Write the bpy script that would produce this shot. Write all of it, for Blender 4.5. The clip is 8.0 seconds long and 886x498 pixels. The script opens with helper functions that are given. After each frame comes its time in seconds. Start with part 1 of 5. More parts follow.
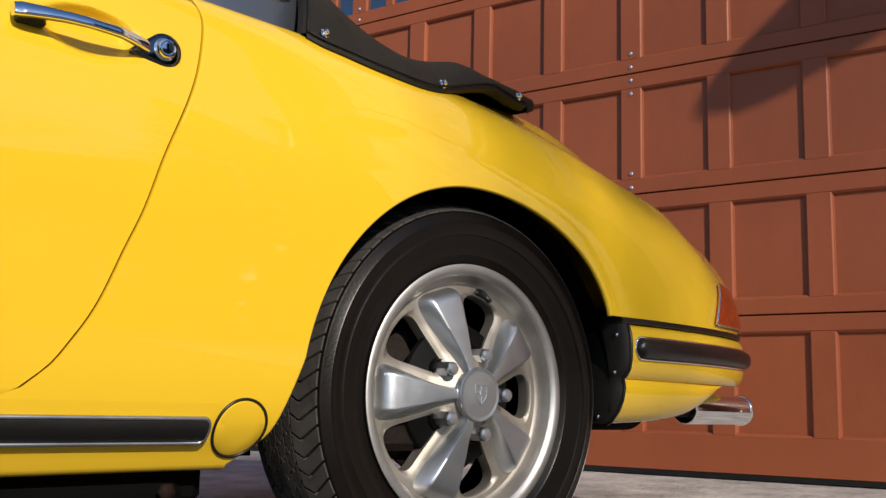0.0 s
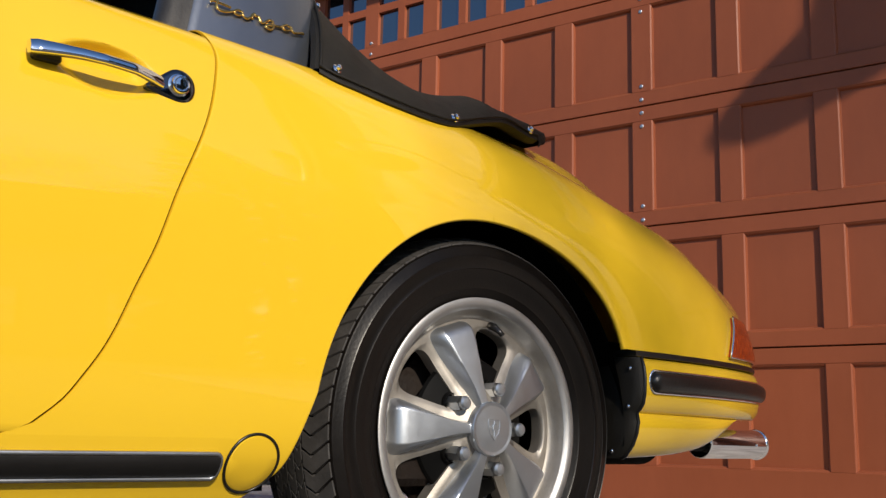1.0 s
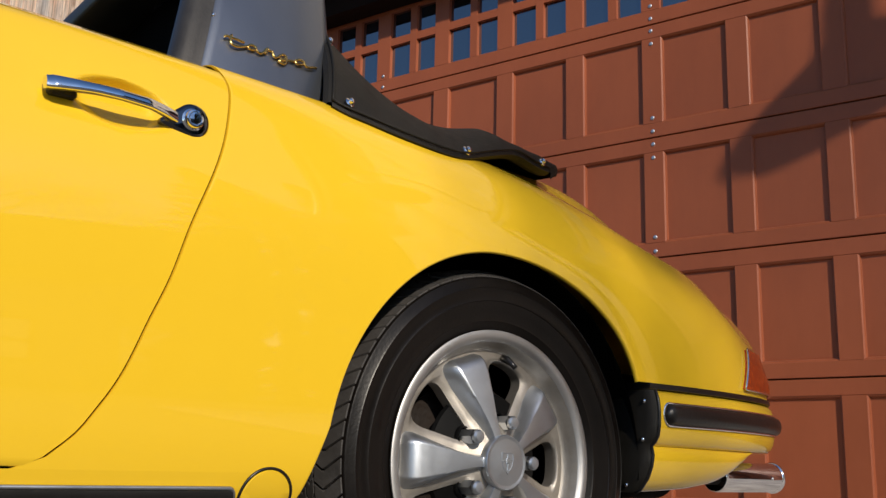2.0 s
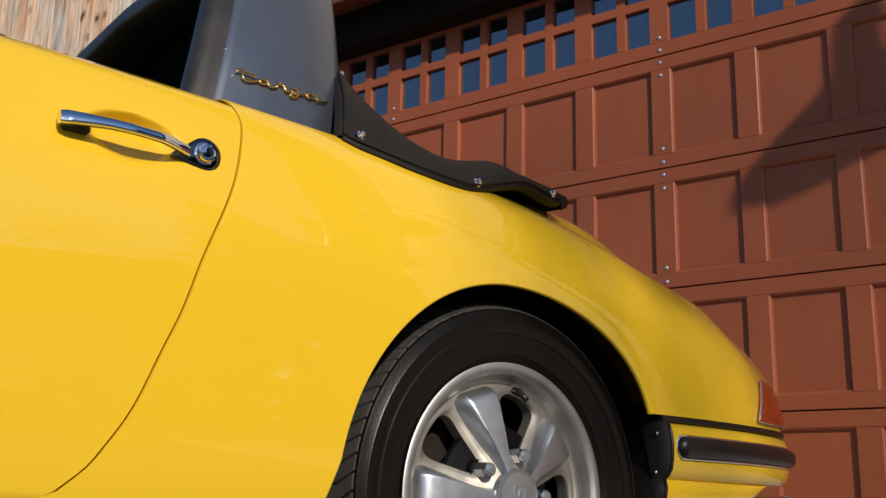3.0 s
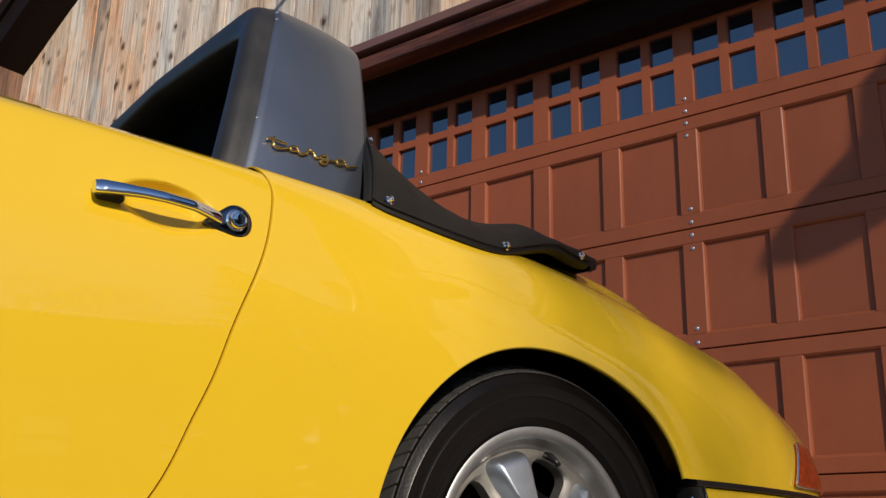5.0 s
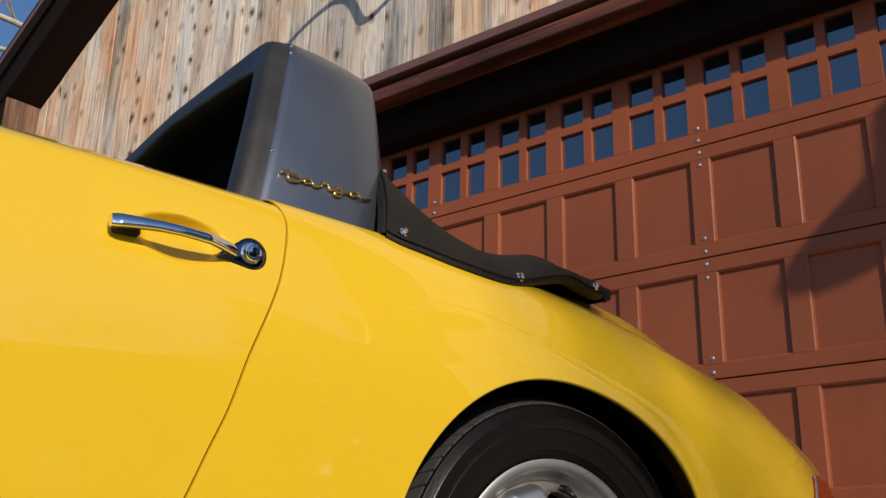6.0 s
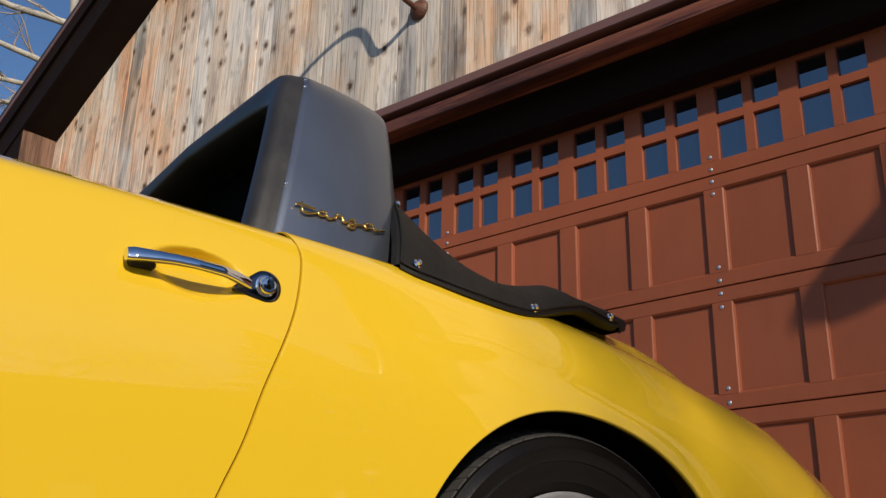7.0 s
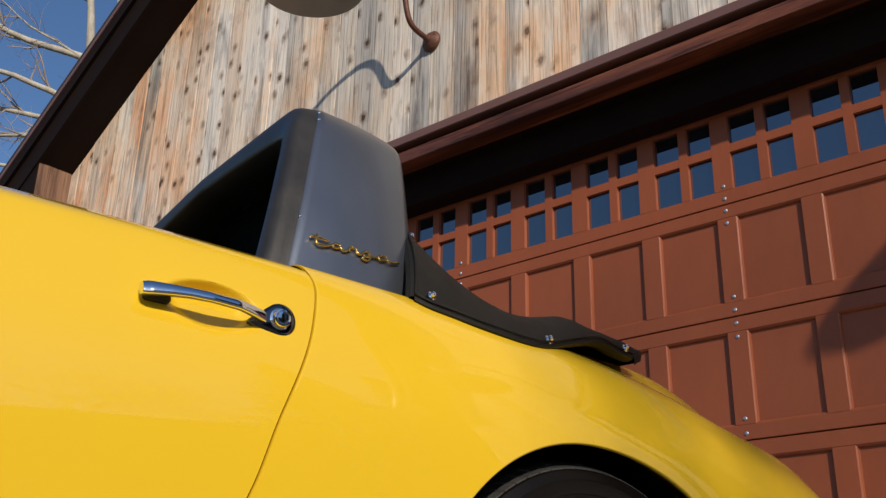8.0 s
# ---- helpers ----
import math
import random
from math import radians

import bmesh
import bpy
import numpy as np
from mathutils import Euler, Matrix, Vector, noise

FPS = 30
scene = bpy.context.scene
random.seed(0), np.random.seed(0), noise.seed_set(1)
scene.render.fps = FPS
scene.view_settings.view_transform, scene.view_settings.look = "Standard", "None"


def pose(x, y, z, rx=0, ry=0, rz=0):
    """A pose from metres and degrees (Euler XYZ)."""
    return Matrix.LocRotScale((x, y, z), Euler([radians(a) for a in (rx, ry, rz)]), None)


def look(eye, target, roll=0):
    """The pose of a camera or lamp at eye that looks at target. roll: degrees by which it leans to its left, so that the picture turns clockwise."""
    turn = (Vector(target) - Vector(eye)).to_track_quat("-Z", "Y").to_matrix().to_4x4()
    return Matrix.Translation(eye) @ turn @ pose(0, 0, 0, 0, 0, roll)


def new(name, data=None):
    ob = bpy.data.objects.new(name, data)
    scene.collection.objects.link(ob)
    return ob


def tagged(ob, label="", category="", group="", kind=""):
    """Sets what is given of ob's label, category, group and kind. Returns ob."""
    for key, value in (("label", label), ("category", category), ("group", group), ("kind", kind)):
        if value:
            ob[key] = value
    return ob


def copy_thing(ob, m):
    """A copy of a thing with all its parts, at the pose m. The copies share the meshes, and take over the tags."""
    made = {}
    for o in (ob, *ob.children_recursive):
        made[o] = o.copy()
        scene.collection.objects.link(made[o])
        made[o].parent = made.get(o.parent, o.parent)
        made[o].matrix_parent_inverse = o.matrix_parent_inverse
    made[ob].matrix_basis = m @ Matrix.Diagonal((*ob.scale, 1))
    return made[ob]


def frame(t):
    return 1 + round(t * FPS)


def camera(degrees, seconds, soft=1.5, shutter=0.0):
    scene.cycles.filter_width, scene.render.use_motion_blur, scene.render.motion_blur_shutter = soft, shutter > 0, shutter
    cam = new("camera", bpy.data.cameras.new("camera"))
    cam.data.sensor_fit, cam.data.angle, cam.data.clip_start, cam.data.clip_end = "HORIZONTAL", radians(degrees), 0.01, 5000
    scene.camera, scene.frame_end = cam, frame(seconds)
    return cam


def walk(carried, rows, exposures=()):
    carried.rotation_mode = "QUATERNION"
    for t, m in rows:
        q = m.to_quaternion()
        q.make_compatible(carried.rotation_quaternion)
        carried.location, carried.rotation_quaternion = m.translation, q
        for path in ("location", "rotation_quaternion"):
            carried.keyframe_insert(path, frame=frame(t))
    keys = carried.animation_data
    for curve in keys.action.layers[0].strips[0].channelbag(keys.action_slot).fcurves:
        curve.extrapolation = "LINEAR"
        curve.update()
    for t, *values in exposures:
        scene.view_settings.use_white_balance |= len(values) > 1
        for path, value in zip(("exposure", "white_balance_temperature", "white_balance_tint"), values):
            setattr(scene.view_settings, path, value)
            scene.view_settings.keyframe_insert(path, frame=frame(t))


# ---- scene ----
cam = camera(46.99, 8.0, soft=1.4)
# seconds, x, y, z, heading, upward tilt, lean
ROWS = [
    (0.0, 1.8534, -3.4697, 0.2721, 34.718, 8.706, -1.310),
    (0.5, 1.8526, -3.4693, 0.2735, 35.032, 9.599, -1.310),
    (1.0, 1.8520, -3.4692, 0.2747, 35.426, 10.488, -1.290),
    (1.5, 1.8515, -3.4693, 0.2758, 35.821, 11.360, -1.286),
    (3.0, 1.8508, -3.4709, 0.2784, 36.779, 13.953, -1.238),
    (3.5, 1.8507, -3.4718, 0.2792, 37.185, 14.806, -1.229),
    (4.0, 1.8507, -3.4728, 0.2799, 37.615, 15.654, -1.215),
    (4.5, 1.8507, -3.4738, 0.2808, 38.044, 16.509, -1.195),
    (6.0, 1.8508, -3.4771, 0.2837, 39.280, 19.023, -1.185),
    (6.5, 1.8508, -3.4782, 0.2850, 39.669, 19.849, -1.185),
    (7.0, 1.8507, -3.4792, 0.2864, 40.097, 20.670, -1.195),
    (7.5, 1.8505, -3.4800, 0.2880, 40.510, 21.489, -1.203),
    (8.0, 1.8502, -3.4808, 0.2899, 40.934, 22.312, -1.210),
]
walk(cam, [(t, pose(x, y, z, 0, 0, yaw) @ pose(0, 0, 0, tilt) @ pose(0, 0, 0, 0, lean) @ pose(0, 0, 0, 90)) for t, x, y, z, yaw, tilt, lean in ROWS], ((0.0, -0.02), (1.5, -0.08), (3.0, -0.25), (4.5, -0.33), (8.0, -0.32)))

# ---- light ----
SUN = Vector((1.65, -1.0, 1.02)).normalized()
world = bpy.data.worlds.new("world")
scene.world = world
world.use_nodes = True
sky = world.node_tree.nodes.new("ShaderNodeTexSky")
sky.sky_type, sky.sun_disc = "NISHITA", False
sky.sun_elevation, sky.sun_rotation = math.asin(SUN.z), math.atan2(SUN.x, SUN.y)
sky.altitude, sky.dust_density, sky.ozone_density = 100, 0.35, 6.0
world.node_tree.links.new(sky.outputs[0], world.node_tree.nodes["Background"].inputs[0])
world.node_tree.nodes["Background"].inputs[1].default_value = 0.135
lamp = bpy.data.lights.new("sun", "SUN")
lamp.energy, lamp.angle, lamp.color = 5.0, radians(0.85), (1.0, 0.89, 0.74)
sun = new("sun", lamp)
sun.matrix_world = look(SUN * 30, (0, 0, 0))

# ---- materials ----
def material(name, base, rough=0.5, metal=0.0, coat=0.0, vary=0.0, scale=20.0, bump=0.0, bump_scale=60.0, stretch=(1, 1, 1), per_object=0.0, second=None):
    """A principled material with colour variation at two scales, fine relief and uneven gloss."""
    m = bpy.data.materials.new(name)
    m.use_nodes = True
    nt = m.node_tree
    b = nt.nodes["Principled BSDF"]
    b.inputs["Metallic"].default_value = metal
    b.inputs["Coat Weight"].default_value = coat
    b.inputs["Coat Roughness"].default_value = 0.03
    geo = nt.nodes.new("ShaderNodeTexCoord")
    mp = nt.nodes.new("ShaderNodeMapping")
    mp.inputs["Scale"].default_value = stretch
    nt.links.new(geo.outputs["Object"], mp.inputs[0])

    def noisy(sc, detail=6.0):
        n = nt.nodes.new("ShaderNodeTexNoise")
        n.inputs["Scale"].default_value, n.inputs["Detail"].default_value = sc, detail
        nt.links.new(mp.outputs[0], n.inputs["Vector"])
        return n

    n1, n2 = noisy(scale), noisy(scale * 9)
    mix = nt.nodes.new("ShaderNodeMath")
    mix.operation = "MULTIPLY_ADD"
    nt.links.new(n2.outputs[0], mix.inputs[0])
    mix.inputs[1].default_value = 0.45
    nt.links.new(n1.outputs[0], mix.inputs[2])
    ramp = nt.nodes.new("ShaderNodeMapRange")
    ramp.inputs["From Min"].default_value, ramp.inputs["From Max"].default_value = 0.4, 1.05
    nt.links.new(mix.outputs[0], ramp.inputs[0])
    fac = ramp.outputs[0]
    dark = tuple(c * (1 - vary) for c in base)
    light = second if second else tuple(min(1, c * (1 + vary * 0.7)) for c in base)
    mc = nt.nodes.new("ShaderNodeMix")
    mc.data_type = "RGBA"
    nt.links.new(fac, mc.inputs[0])
    mc.inputs[6].default_value, mc.inputs[7].default_value = (*dark, 1), (*light, 1)
    col = mc.outputs[2]
    if per_object:
        oi = nt.nodes.new("ShaderNodeObjectInfo")
        hs = nt.nodes.new("ShaderNodeHueSaturation")
        mr = nt.nodes.new("ShaderNodeMapRange")
        mr.inputs["To Min"].default_value, mr.inputs["To Max"].default_value = 1 - per_object, 1 + per_object
        nt.links.new(oi.outputs["Random"], mr.inputs[0])
        nt.links.new(mr.outputs[0], hs.inputs["Value"])
        nt.links.new(col, hs.inputs["Color"])
        col = hs.outputs[0]
    nt.links.new(col, b.inputs["Base Color"])
    rr = nt.nodes.new("ShaderNodeMapRange")
    rr.inputs["To Min"].default_value, rr.inputs["To Max"].default_value = rough * 0.85, min(1, rough * 1.15)
    nt.links.new(fac, rr.inputs[0])
    nt.links.new(rr.outputs[0], b.inputs["Roughness"])
    if bump:
        n3 = noisy(bump_scale)
        bp = nt.nodes.new("ShaderNodeBump")
        bp.inputs["Strength"].default_value, bp.inputs["Distance"].default_value = bump, 0.01
        nt.links.new(n3.outputs[0], bp.inputs["Height"])
        nt.links.new(bp.outputs[0], b.inputs["Normal"])
    return m


YELLOW = material("yellow_paint", (0.72, 0.458, 0.020), 0.35, 0, 1.0, 0.015, 3, 0.0)
YELLOW.node_tree.nodes["Principled BSDF"].inputs["Coat IOR"].default_value = 1.64
YELLOW.node_tree.nodes["Principled BSDF"].inputs["Specular IOR Level"].default_value = 0.06
DOOR_RED = material("stained_red_brown_wood", (0.30, 0.083, 0.036), 0.42, 0, 0.0, 0.10, 5, 0.04, 60, (1, 1, 0.3), 0.04)
DOOR_RED.node_tree.nodes["Principled BSDF"].inputs["Specular IOR Level"].default_value = 0.24
# pale scuffs and chips in the door's stain
N, L = DOOR_RED.node_tree.nodes, DOOR_RED.node_tree.links
b = N["Principled BSDF"]
source = b.inputs["Base Color"].links[0].from_socket
place, flakes, limit, worn = N.new("ShaderNodeNewGeometry"), N.new("ShaderNodeTexNoise"), N.new("ShaderNodeMapRange"), N.new("ShaderNodeMix")
flakes.inputs["Scale"].default_value, flakes.inputs["Detail"].default_value, flakes.inputs["Roughness"].default_value = 38.0, 8.0, 0.72
L.new(place.outputs["Position"], flakes.inputs["Vector"])
limit.inputs["From Min"].default_value, limit.inputs["From Max"].default_value, limit.inputs["To Max"].default_value = 0.70, 0.76, 0.55
L.new(flakes.outputs[0], limit.inputs[0])
worn.data_type = "RGBA"
L.new(limit.outputs[0], worn.inputs[0])
L.new(source, worn.inputs[6])
worn.inputs[7].default_value = (0.46, 0.27, 0.20, 1)
L.new(worn.outputs[2], b.inputs["Base Color"])
GLASS_DARK = material("window_glass", (0.006, 0.009, 0.014), 0.03, 0, 1.0, 0.1)
GLASS_DARK.node_tree.nodes["Principled BSDF"].inputs["IOR"].default_value = 2.8
STEEL = material("brushed_steel", (0.205, 0.225, 0.262), 0.33, 0.9, 0, 0.16, 2, 0.02, 300, (1, 1, 0.05))
BLACK_VINYL = material("black_vinyl", (0.011, 0.0098, 0.008), 0.5, 0, 0, 0.2, 30, 0.25, 900)
BLACK_VINYL.node_tree.nodes["Principled BSDF"].inputs["Specular IOR Level"].default_value = 0.22
OLD_VINYL = material("faded_black_vinyl", (0.025, 0.023, 0.021), 0.45, 0, 0, 0.4, 14, 0.06, 300)
RUBBER = material("black_rubber", (0.007, 0.0065, 0.0065), 0.36, 0, 0, 0.25, 14, 0.05, 150)
TYRE = material("tyre_rubber", (0.0050, 0.0038, 0.0032), 0.34, 0, 0, 0.35, 9, 0.04, 220)
TYRE.node_tree.nodes["Principled BSDF"].inputs["Specular IOR Level"].default_value = 0.24
TREAD = material("worn_tread_rubber", (0.045, 0.042, 0.040), 0.5, 0, 0, 0.4, 25, 0.1, 200)
BLACK_PAINT = material("black_wheel_paint", (0.002, 0.002, 0.002), 0.5, 0, 0, 0.2, 20)
BLACK_PAINT.node_tree.nodes["Principled BSDF"].inputs["Specular IOR Level"].default_value = 0.12
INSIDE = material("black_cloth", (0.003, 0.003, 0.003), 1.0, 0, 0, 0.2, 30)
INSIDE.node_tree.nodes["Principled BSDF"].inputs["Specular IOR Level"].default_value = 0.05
CHROME = material("chrome", (0.85, 0.86, 0.88), 0.06, 1.0, 0, 0.02, 5)
ALLOY = material("polished_alloy", (0.50, 0.53, 0.57), 0.40, 1.0, 0, 0.08, 12, 0.03, 400)
ALLOY_WARM = material("aged_anodised_alloy", (0.39, 0.36, 0.32), 0.55, 0.9, 0, 0.2, 14, 0.05, 300)
RIM_ALLOY = material("dull_rim_alloy", (0.47, 0.465, 0.46), 0.5, 1.0, 0, 0.12, 10, 0.04, 300)
DARK_CHROME = material("dark_chrome", (0.16, 0.16, 0.17), 0.1, 1.0, 0, 0.1, 8)
GOLD = material("gold_plate", (0.85, 0.55, 0.16), 0.15, 1.0, 0, 0.05, 20)
LENS = material("red_lens", (0.27, 0.010, 0.003), 0.2, 0, 0.4, 0.5, 90, 0.5, 160, (1, 1, 1), 0, (0.62, 0.085, 0.006))
LENS.node_tree.nodes["Principled BSDF"].inputs["Specular IOR Level"].default_value = 0.25
ASPHALT = material("worn_asphalt", (0.10, 0.095, 0.09), 0.9, 0, 0, 0.3, 8, 0.7, 120)
LAWN = material("winter_lawn", (0.11, 0.095, 0.05), 0.95, 0, 0, 0.4, 3, 0.6, 30)
CONCRETE = material("pale_concrete", (0.46, 0.435, 0.40), 0.85, 0, 0, 0.5, 7, 1.0, 28)
IRON = material("dark_iron", (0.012, 0.008, 0.006), 0.7, 0.0, 0, 0.4, 30, 0.3, 90)
IRON.node_tree.nodes["Principled BSDF"].inputs["Specular IOR Level"].default_value = 0.15
DARK_TRIM = material("dark_brown_trim", (0.013, 0.0065, 0.0045), 0.7, 0, 0, 0.35, 5, 0.1, 40)
DARK_TRIM.node_tree.nodes["Principled BSDF"].inputs["Specular IOR Level"].default_value = 0.12
# brown taken near black: the door recess's shade is put into the colour
HEAD_SHADED = material("brown_stained_soffit", (0.014, 0.007, 0.005), 0.85, 0, 0, 0.35, 5, 0.1, 40)
HEAD_SHADED.node_tree.nodes["Principled BSDF"].inputs["Specular IOR Level"].default_value = 0.1
BROWN_METAL = material("brown_flashing", (0.17, 0.085, 0.07), 0.4, 0, 0, 0.1, 5)
GALV = material("galvanised_bolt", (0.55, 0.57, 0.62), 0.45, 0.9, 0, 0.2, 200)
RUST = material("rusty_brown_lamp", (0.12, 0.045, 0.025), 0.55, 0.2, 0, 0.4, 40, 0.3, 120)
ENAMEL = material("lamp_enamel", (0.55, 0.52, 0.47), 0.5, 0, 0, 0.1, 10)


def timber(name, tones, grain_dark, knot, along, rough=0.8, spread=0.2, coarse=0.55):
    """Sawn boards: each board its own tone, long grain at two scales, grey streaks, small dark knots."""
    m = bpy.data.materials.new(name)
    m.use_nodes = True
    N, L = m.node_tree.nodes, m.node_tree.links
    b = N["Principled BSDF"]
    tc, oi = N.new("ShaderNodeTexCoord"), N.new("ShaderNodeObjectInfo")
    comb, off = N.new("ShaderNodeCombineXYZ"), N.new("ShaderNodeVectorMath")
    for k in range(3):
        L.new(oi.outputs["Random"], comb.inputs[k])
    off.operation = "MULTIPLY_ADD"
    L.new(comb.outputs[0], off.inputs[0])
    off.inputs[1].default_value = (37, 11, 53)
    L.new(tc.outputs["Object"], off.inputs[2])

    def mapped(across, length):
        mp = N.new("ShaderNodeMapping")
        v = [across] * 3
        v[along] = length
        mp.inputs["Scale"].default_value = v
        L.new(off.outputs[0], mp.inputs[0])
        return mp.outputs[0]

    def noisy(across, length, detail=5.0, rough_=0.6, distort=0.0):
        n = N.new("ShaderNodeTexNoise")
        n.inputs["Scale"].default_value, n.inputs["Detail"].default_value, n.inputs["Roughness"].default_value = 1.0, detail, rough_
        n.inputs["Distortion"].default_value = distort
        L.new(mapped(across, length), n.inputs["Vector"])
        return n.outputs[0]

    def ramp(src, *stops):
        r = N.new("ShaderNodeValToRGB")
        while len(r.color_ramp.elements) < len(stops):
            r.color_ramp.elements.new(0.5)
        for e, (p, c) in zip(r.color_ramp.elements, stops):
            e.position, e.color = p, (*c, 1)
        L.new(src, r.inputs[0])
        return r.outputs[0]

    def mix(fac, a, c, mode="MULTIPLY"):
        x = N.new("ShaderNodeMix")
        x.data_type, x.blend_type = "RGBA", mode
        x.inputs[0].default_value = fac
        L.new(a, x.inputs[6])
        L.new(c, x.inputs[7])
        return x.outputs[2]

    shift = N.new("ShaderNodeMath")
    shift.operation = "MULTIPLY_ADD"
    L.new(oi.outputs["Random"], shift.inputs[0])
    shift.inputs[1].default_value = spread
    base = N.new("ShaderNodeMath")
    base.operation = "SUBTRACT"
    L.new(noisy(5, 0.9, 5, 0.6, 0.5), base.inputs[0])
    base.inputs[1].default_value = spread * 0.5
    L.new(base.outputs[0], shift.inputs[2])
    col = ramp(shift.outputs[0], *tones)
    fine = noisy(230 * coarse, 2.4, 6, 0.6, 0.6)
    g = grain_dark
    col = mix(0.85, col, ramp(fine, (0.38, (g, g * 0.97, g * 0.94)), (0.47, (0.9, 0.89, 0.88)), (0.55, (1, 1, 1))))
    col = mix(0.6, col, ramp(noisy(60 * coarse, 1.1, 6, 0.65, 0.8), (0.36, (0.45, 0.43, 0.42)), (0.45, (0.94, 0.93, 0.92)), (0.6, (1, 1, 1))))
    col = mix(0.7, col, ramp(noisy(9, 1.5, 6, 0.7, 0.6), (0.56, (1, 1, 1)), (0.66, (0.62, 0.61, 0.62)), (0.76, (0.28, 0.27, 0.28))))
    if knot:
        vor = N.new("ShaderNodeTexVoronoi")
        vor.inputs["Scale"].default_value = 1.0
        warp = N.new("ShaderNodeVectorMath")
        warp.operation = "MULTIPLY_ADD"
        nz = N.new("ShaderNodeTexNoise")
        nz.inputs["Scale"].default_value = 40
        L.new(off.outputs[0], nz.inputs["Vector"])
        L.new(nz.outputs["Color"], warp.inputs[0])
        warp.inputs[1].default_value = (0.2, 0.2, 0.2)
        L.new(mapped(9.5, 6.8), warp.inputs[2])
        L.new(warp.outputs[0], vor.inputs["Vector"])
        col = mix(0.95, col, ramp(vor.outputs["Distance"], (0.05, (0.20, 0.13, 0.09)), (0.10, (0.07, 0.052, 0.043)), (0.15, (0.5, 0.42, 0.37)), (0.33, (1, 1, 1))))
        some = N.new("ShaderNodeMapRange")
        some.inputs["From Min"].default_value, some.inputs["From Max"].default_value = 0.2, 0.55
        L.new(vor.outputs["Color"], some.inputs[0])
        L.new(some.outputs[0], col.node.inputs[0])
        # broad weather stains that run on from board to board
        pos, pm = N.new("ShaderNodeNewGeometry"), N.new("ShaderNodeMapping")
        pm.inputs["Scale"].default_value = (1.5, 1.0, 0.8)
        L.new(pos.outputs["Position"], pm.inputs[0])
        for sc, stops in ((0.9, ((0.33, (0.70, 0.62, 0.55)), (0.44, (1, 1, 1)), (0.64, (1.0, 0.98, 0.95)))), (1.4, ((0.50, (1, 1, 1)), (0.64, (1.0, 0.70, 0.47)))), (2.6, ((0.34, (0.66, 0.66, 0.68)), (0.45, (1, 1, 1))))):
            nb = N.new("ShaderNodeTexNoise")
            nb.inputs["Scale"].default_value, nb.inputs["Detail"].default_value, nb.inputs["Roughness"].default_value = sc, 6.0, 0.62
            L.new(pm.outputs[0], nb.inputs["Vector"])
            col = mix(0.7, col, ramp(nb.outputs[0], *stops))
    hs, mr = N.new("ShaderNodeHueSaturation"), N.new("ShaderNodeMapRange")
    wn = N.new("ShaderNodeTexWhiteNoise")
    wn.noise_dimensions = "1D"
    L.new(oi.outputs["Random"], wn.inputs["W"])
    mr.inputs["To Min"].default_value, mr.inputs["To Max"].default_value = 0.88, 1.06
    L.new(wn.outputs["Value"], mr.inputs[0])
    L.new(mr.outputs[0], hs.inputs["Value"])
    L.new(col, hs.inputs["Color"])
    L.new(hs.outputs[0], b.inputs["Base Color"])
    b.inputs["Roughness"].default_value = rough
    bp = N.new("ShaderNodeBump")
    bp.inputs["Strength"].default_value, bp.inputs["Distance"].default_value = 0.6, 0.003
    L.new(fine, bp.inputs["Height"])
    L.new(bp.outputs[0], b.inputs["Normal"])
    return m


BOARDS = timber("weathered_boards", ((0.26, (0.40, 0.38, 0.36)), (0.38, (0.90, 0.82, 0.73)), (0.58, (0.95, 0.80, 0.64)), (0.72, (0.88, 0.62, 0.44)), (0.84, (0.66, 0.34, 0.19))), 0.55, True, 2, 0.8, 0.3)
BOARDS_GREY = timber("grey_weathered_boards", ((0.26, (0.24, 0.23, 0.225)), (0.40, (0.50, 0.47, 0.44)), (0.58, (0.68, 0.61, 0.53)), (0.74, (0.78, 0.66, 0.53)), (0.86, (0.60, 0.42, 0.29))), 0.36, True, 2, 0.85, 0.3)
BOARDS_RED = timber("red_weathered_boards", ((0.26, (0.46, 0.37, 0.31)), (0.40, (0.88, 0.72, 0.58)), (0.56, (0.92, 0.70, 0.53)), (0.72, (0.84, 0.52, 0.34)), (0.84, (0.60, 0.30, 0.17))), 0.42, True, 2, 0.8, 0.3)
# brown eave wood, toned down: the return's shade is put into the colour
EAVE_SHADED = timber("brown_eave_boards", ((0.30, (0.09, 0.045, 0.03)), (0.5, (0.20, 0.105, 0.065)), (0.7, (0.30, 0.17, 0.11))), 0.4, False, 2, 0.75, 0.15)
BEAM = timber("red_cedar_beam", ((0.32, (0.06, 0.02, 0.011)), (0.5, (0.20, 0.062, 0.028)), (0.66, (0.46, 0.19, 0.09))), 0.2, False, 0, 0.42, 0.1, 0.35)


# ---- helpers for building ----
def mesh_object(name, bm, mat, parent=None, label="", smooth=0.0):
    me = bpy.data.meshes.new(name)
    if smooth:
        for fc in bm.faces:
            fc.smooth = True
        for e in bm.edges:
            if len(e.link_faces) == 2 and e.calc_face_angle(0) > radians(smooth):
                e.smooth = False
    bm.to_mesh(me)
    bm.free()
    me.materials.append(mat)
    ob = new(name, me)
    if parent:
        ob.parent = parent
    if label:
        ob["label"] = label
    return ob


def part(name, bm, mat, parent, label="", smooth=35.0):
    return mesh_object(name, bm, mat, parent, label, smooth)


def thing(name, m, label, category, group="", kind=""):
    ob = new(name)
    ob.matrix_basis = m
    ob.empty_display_size = 0.1
    return tagged(ob, label, category, group, kind)


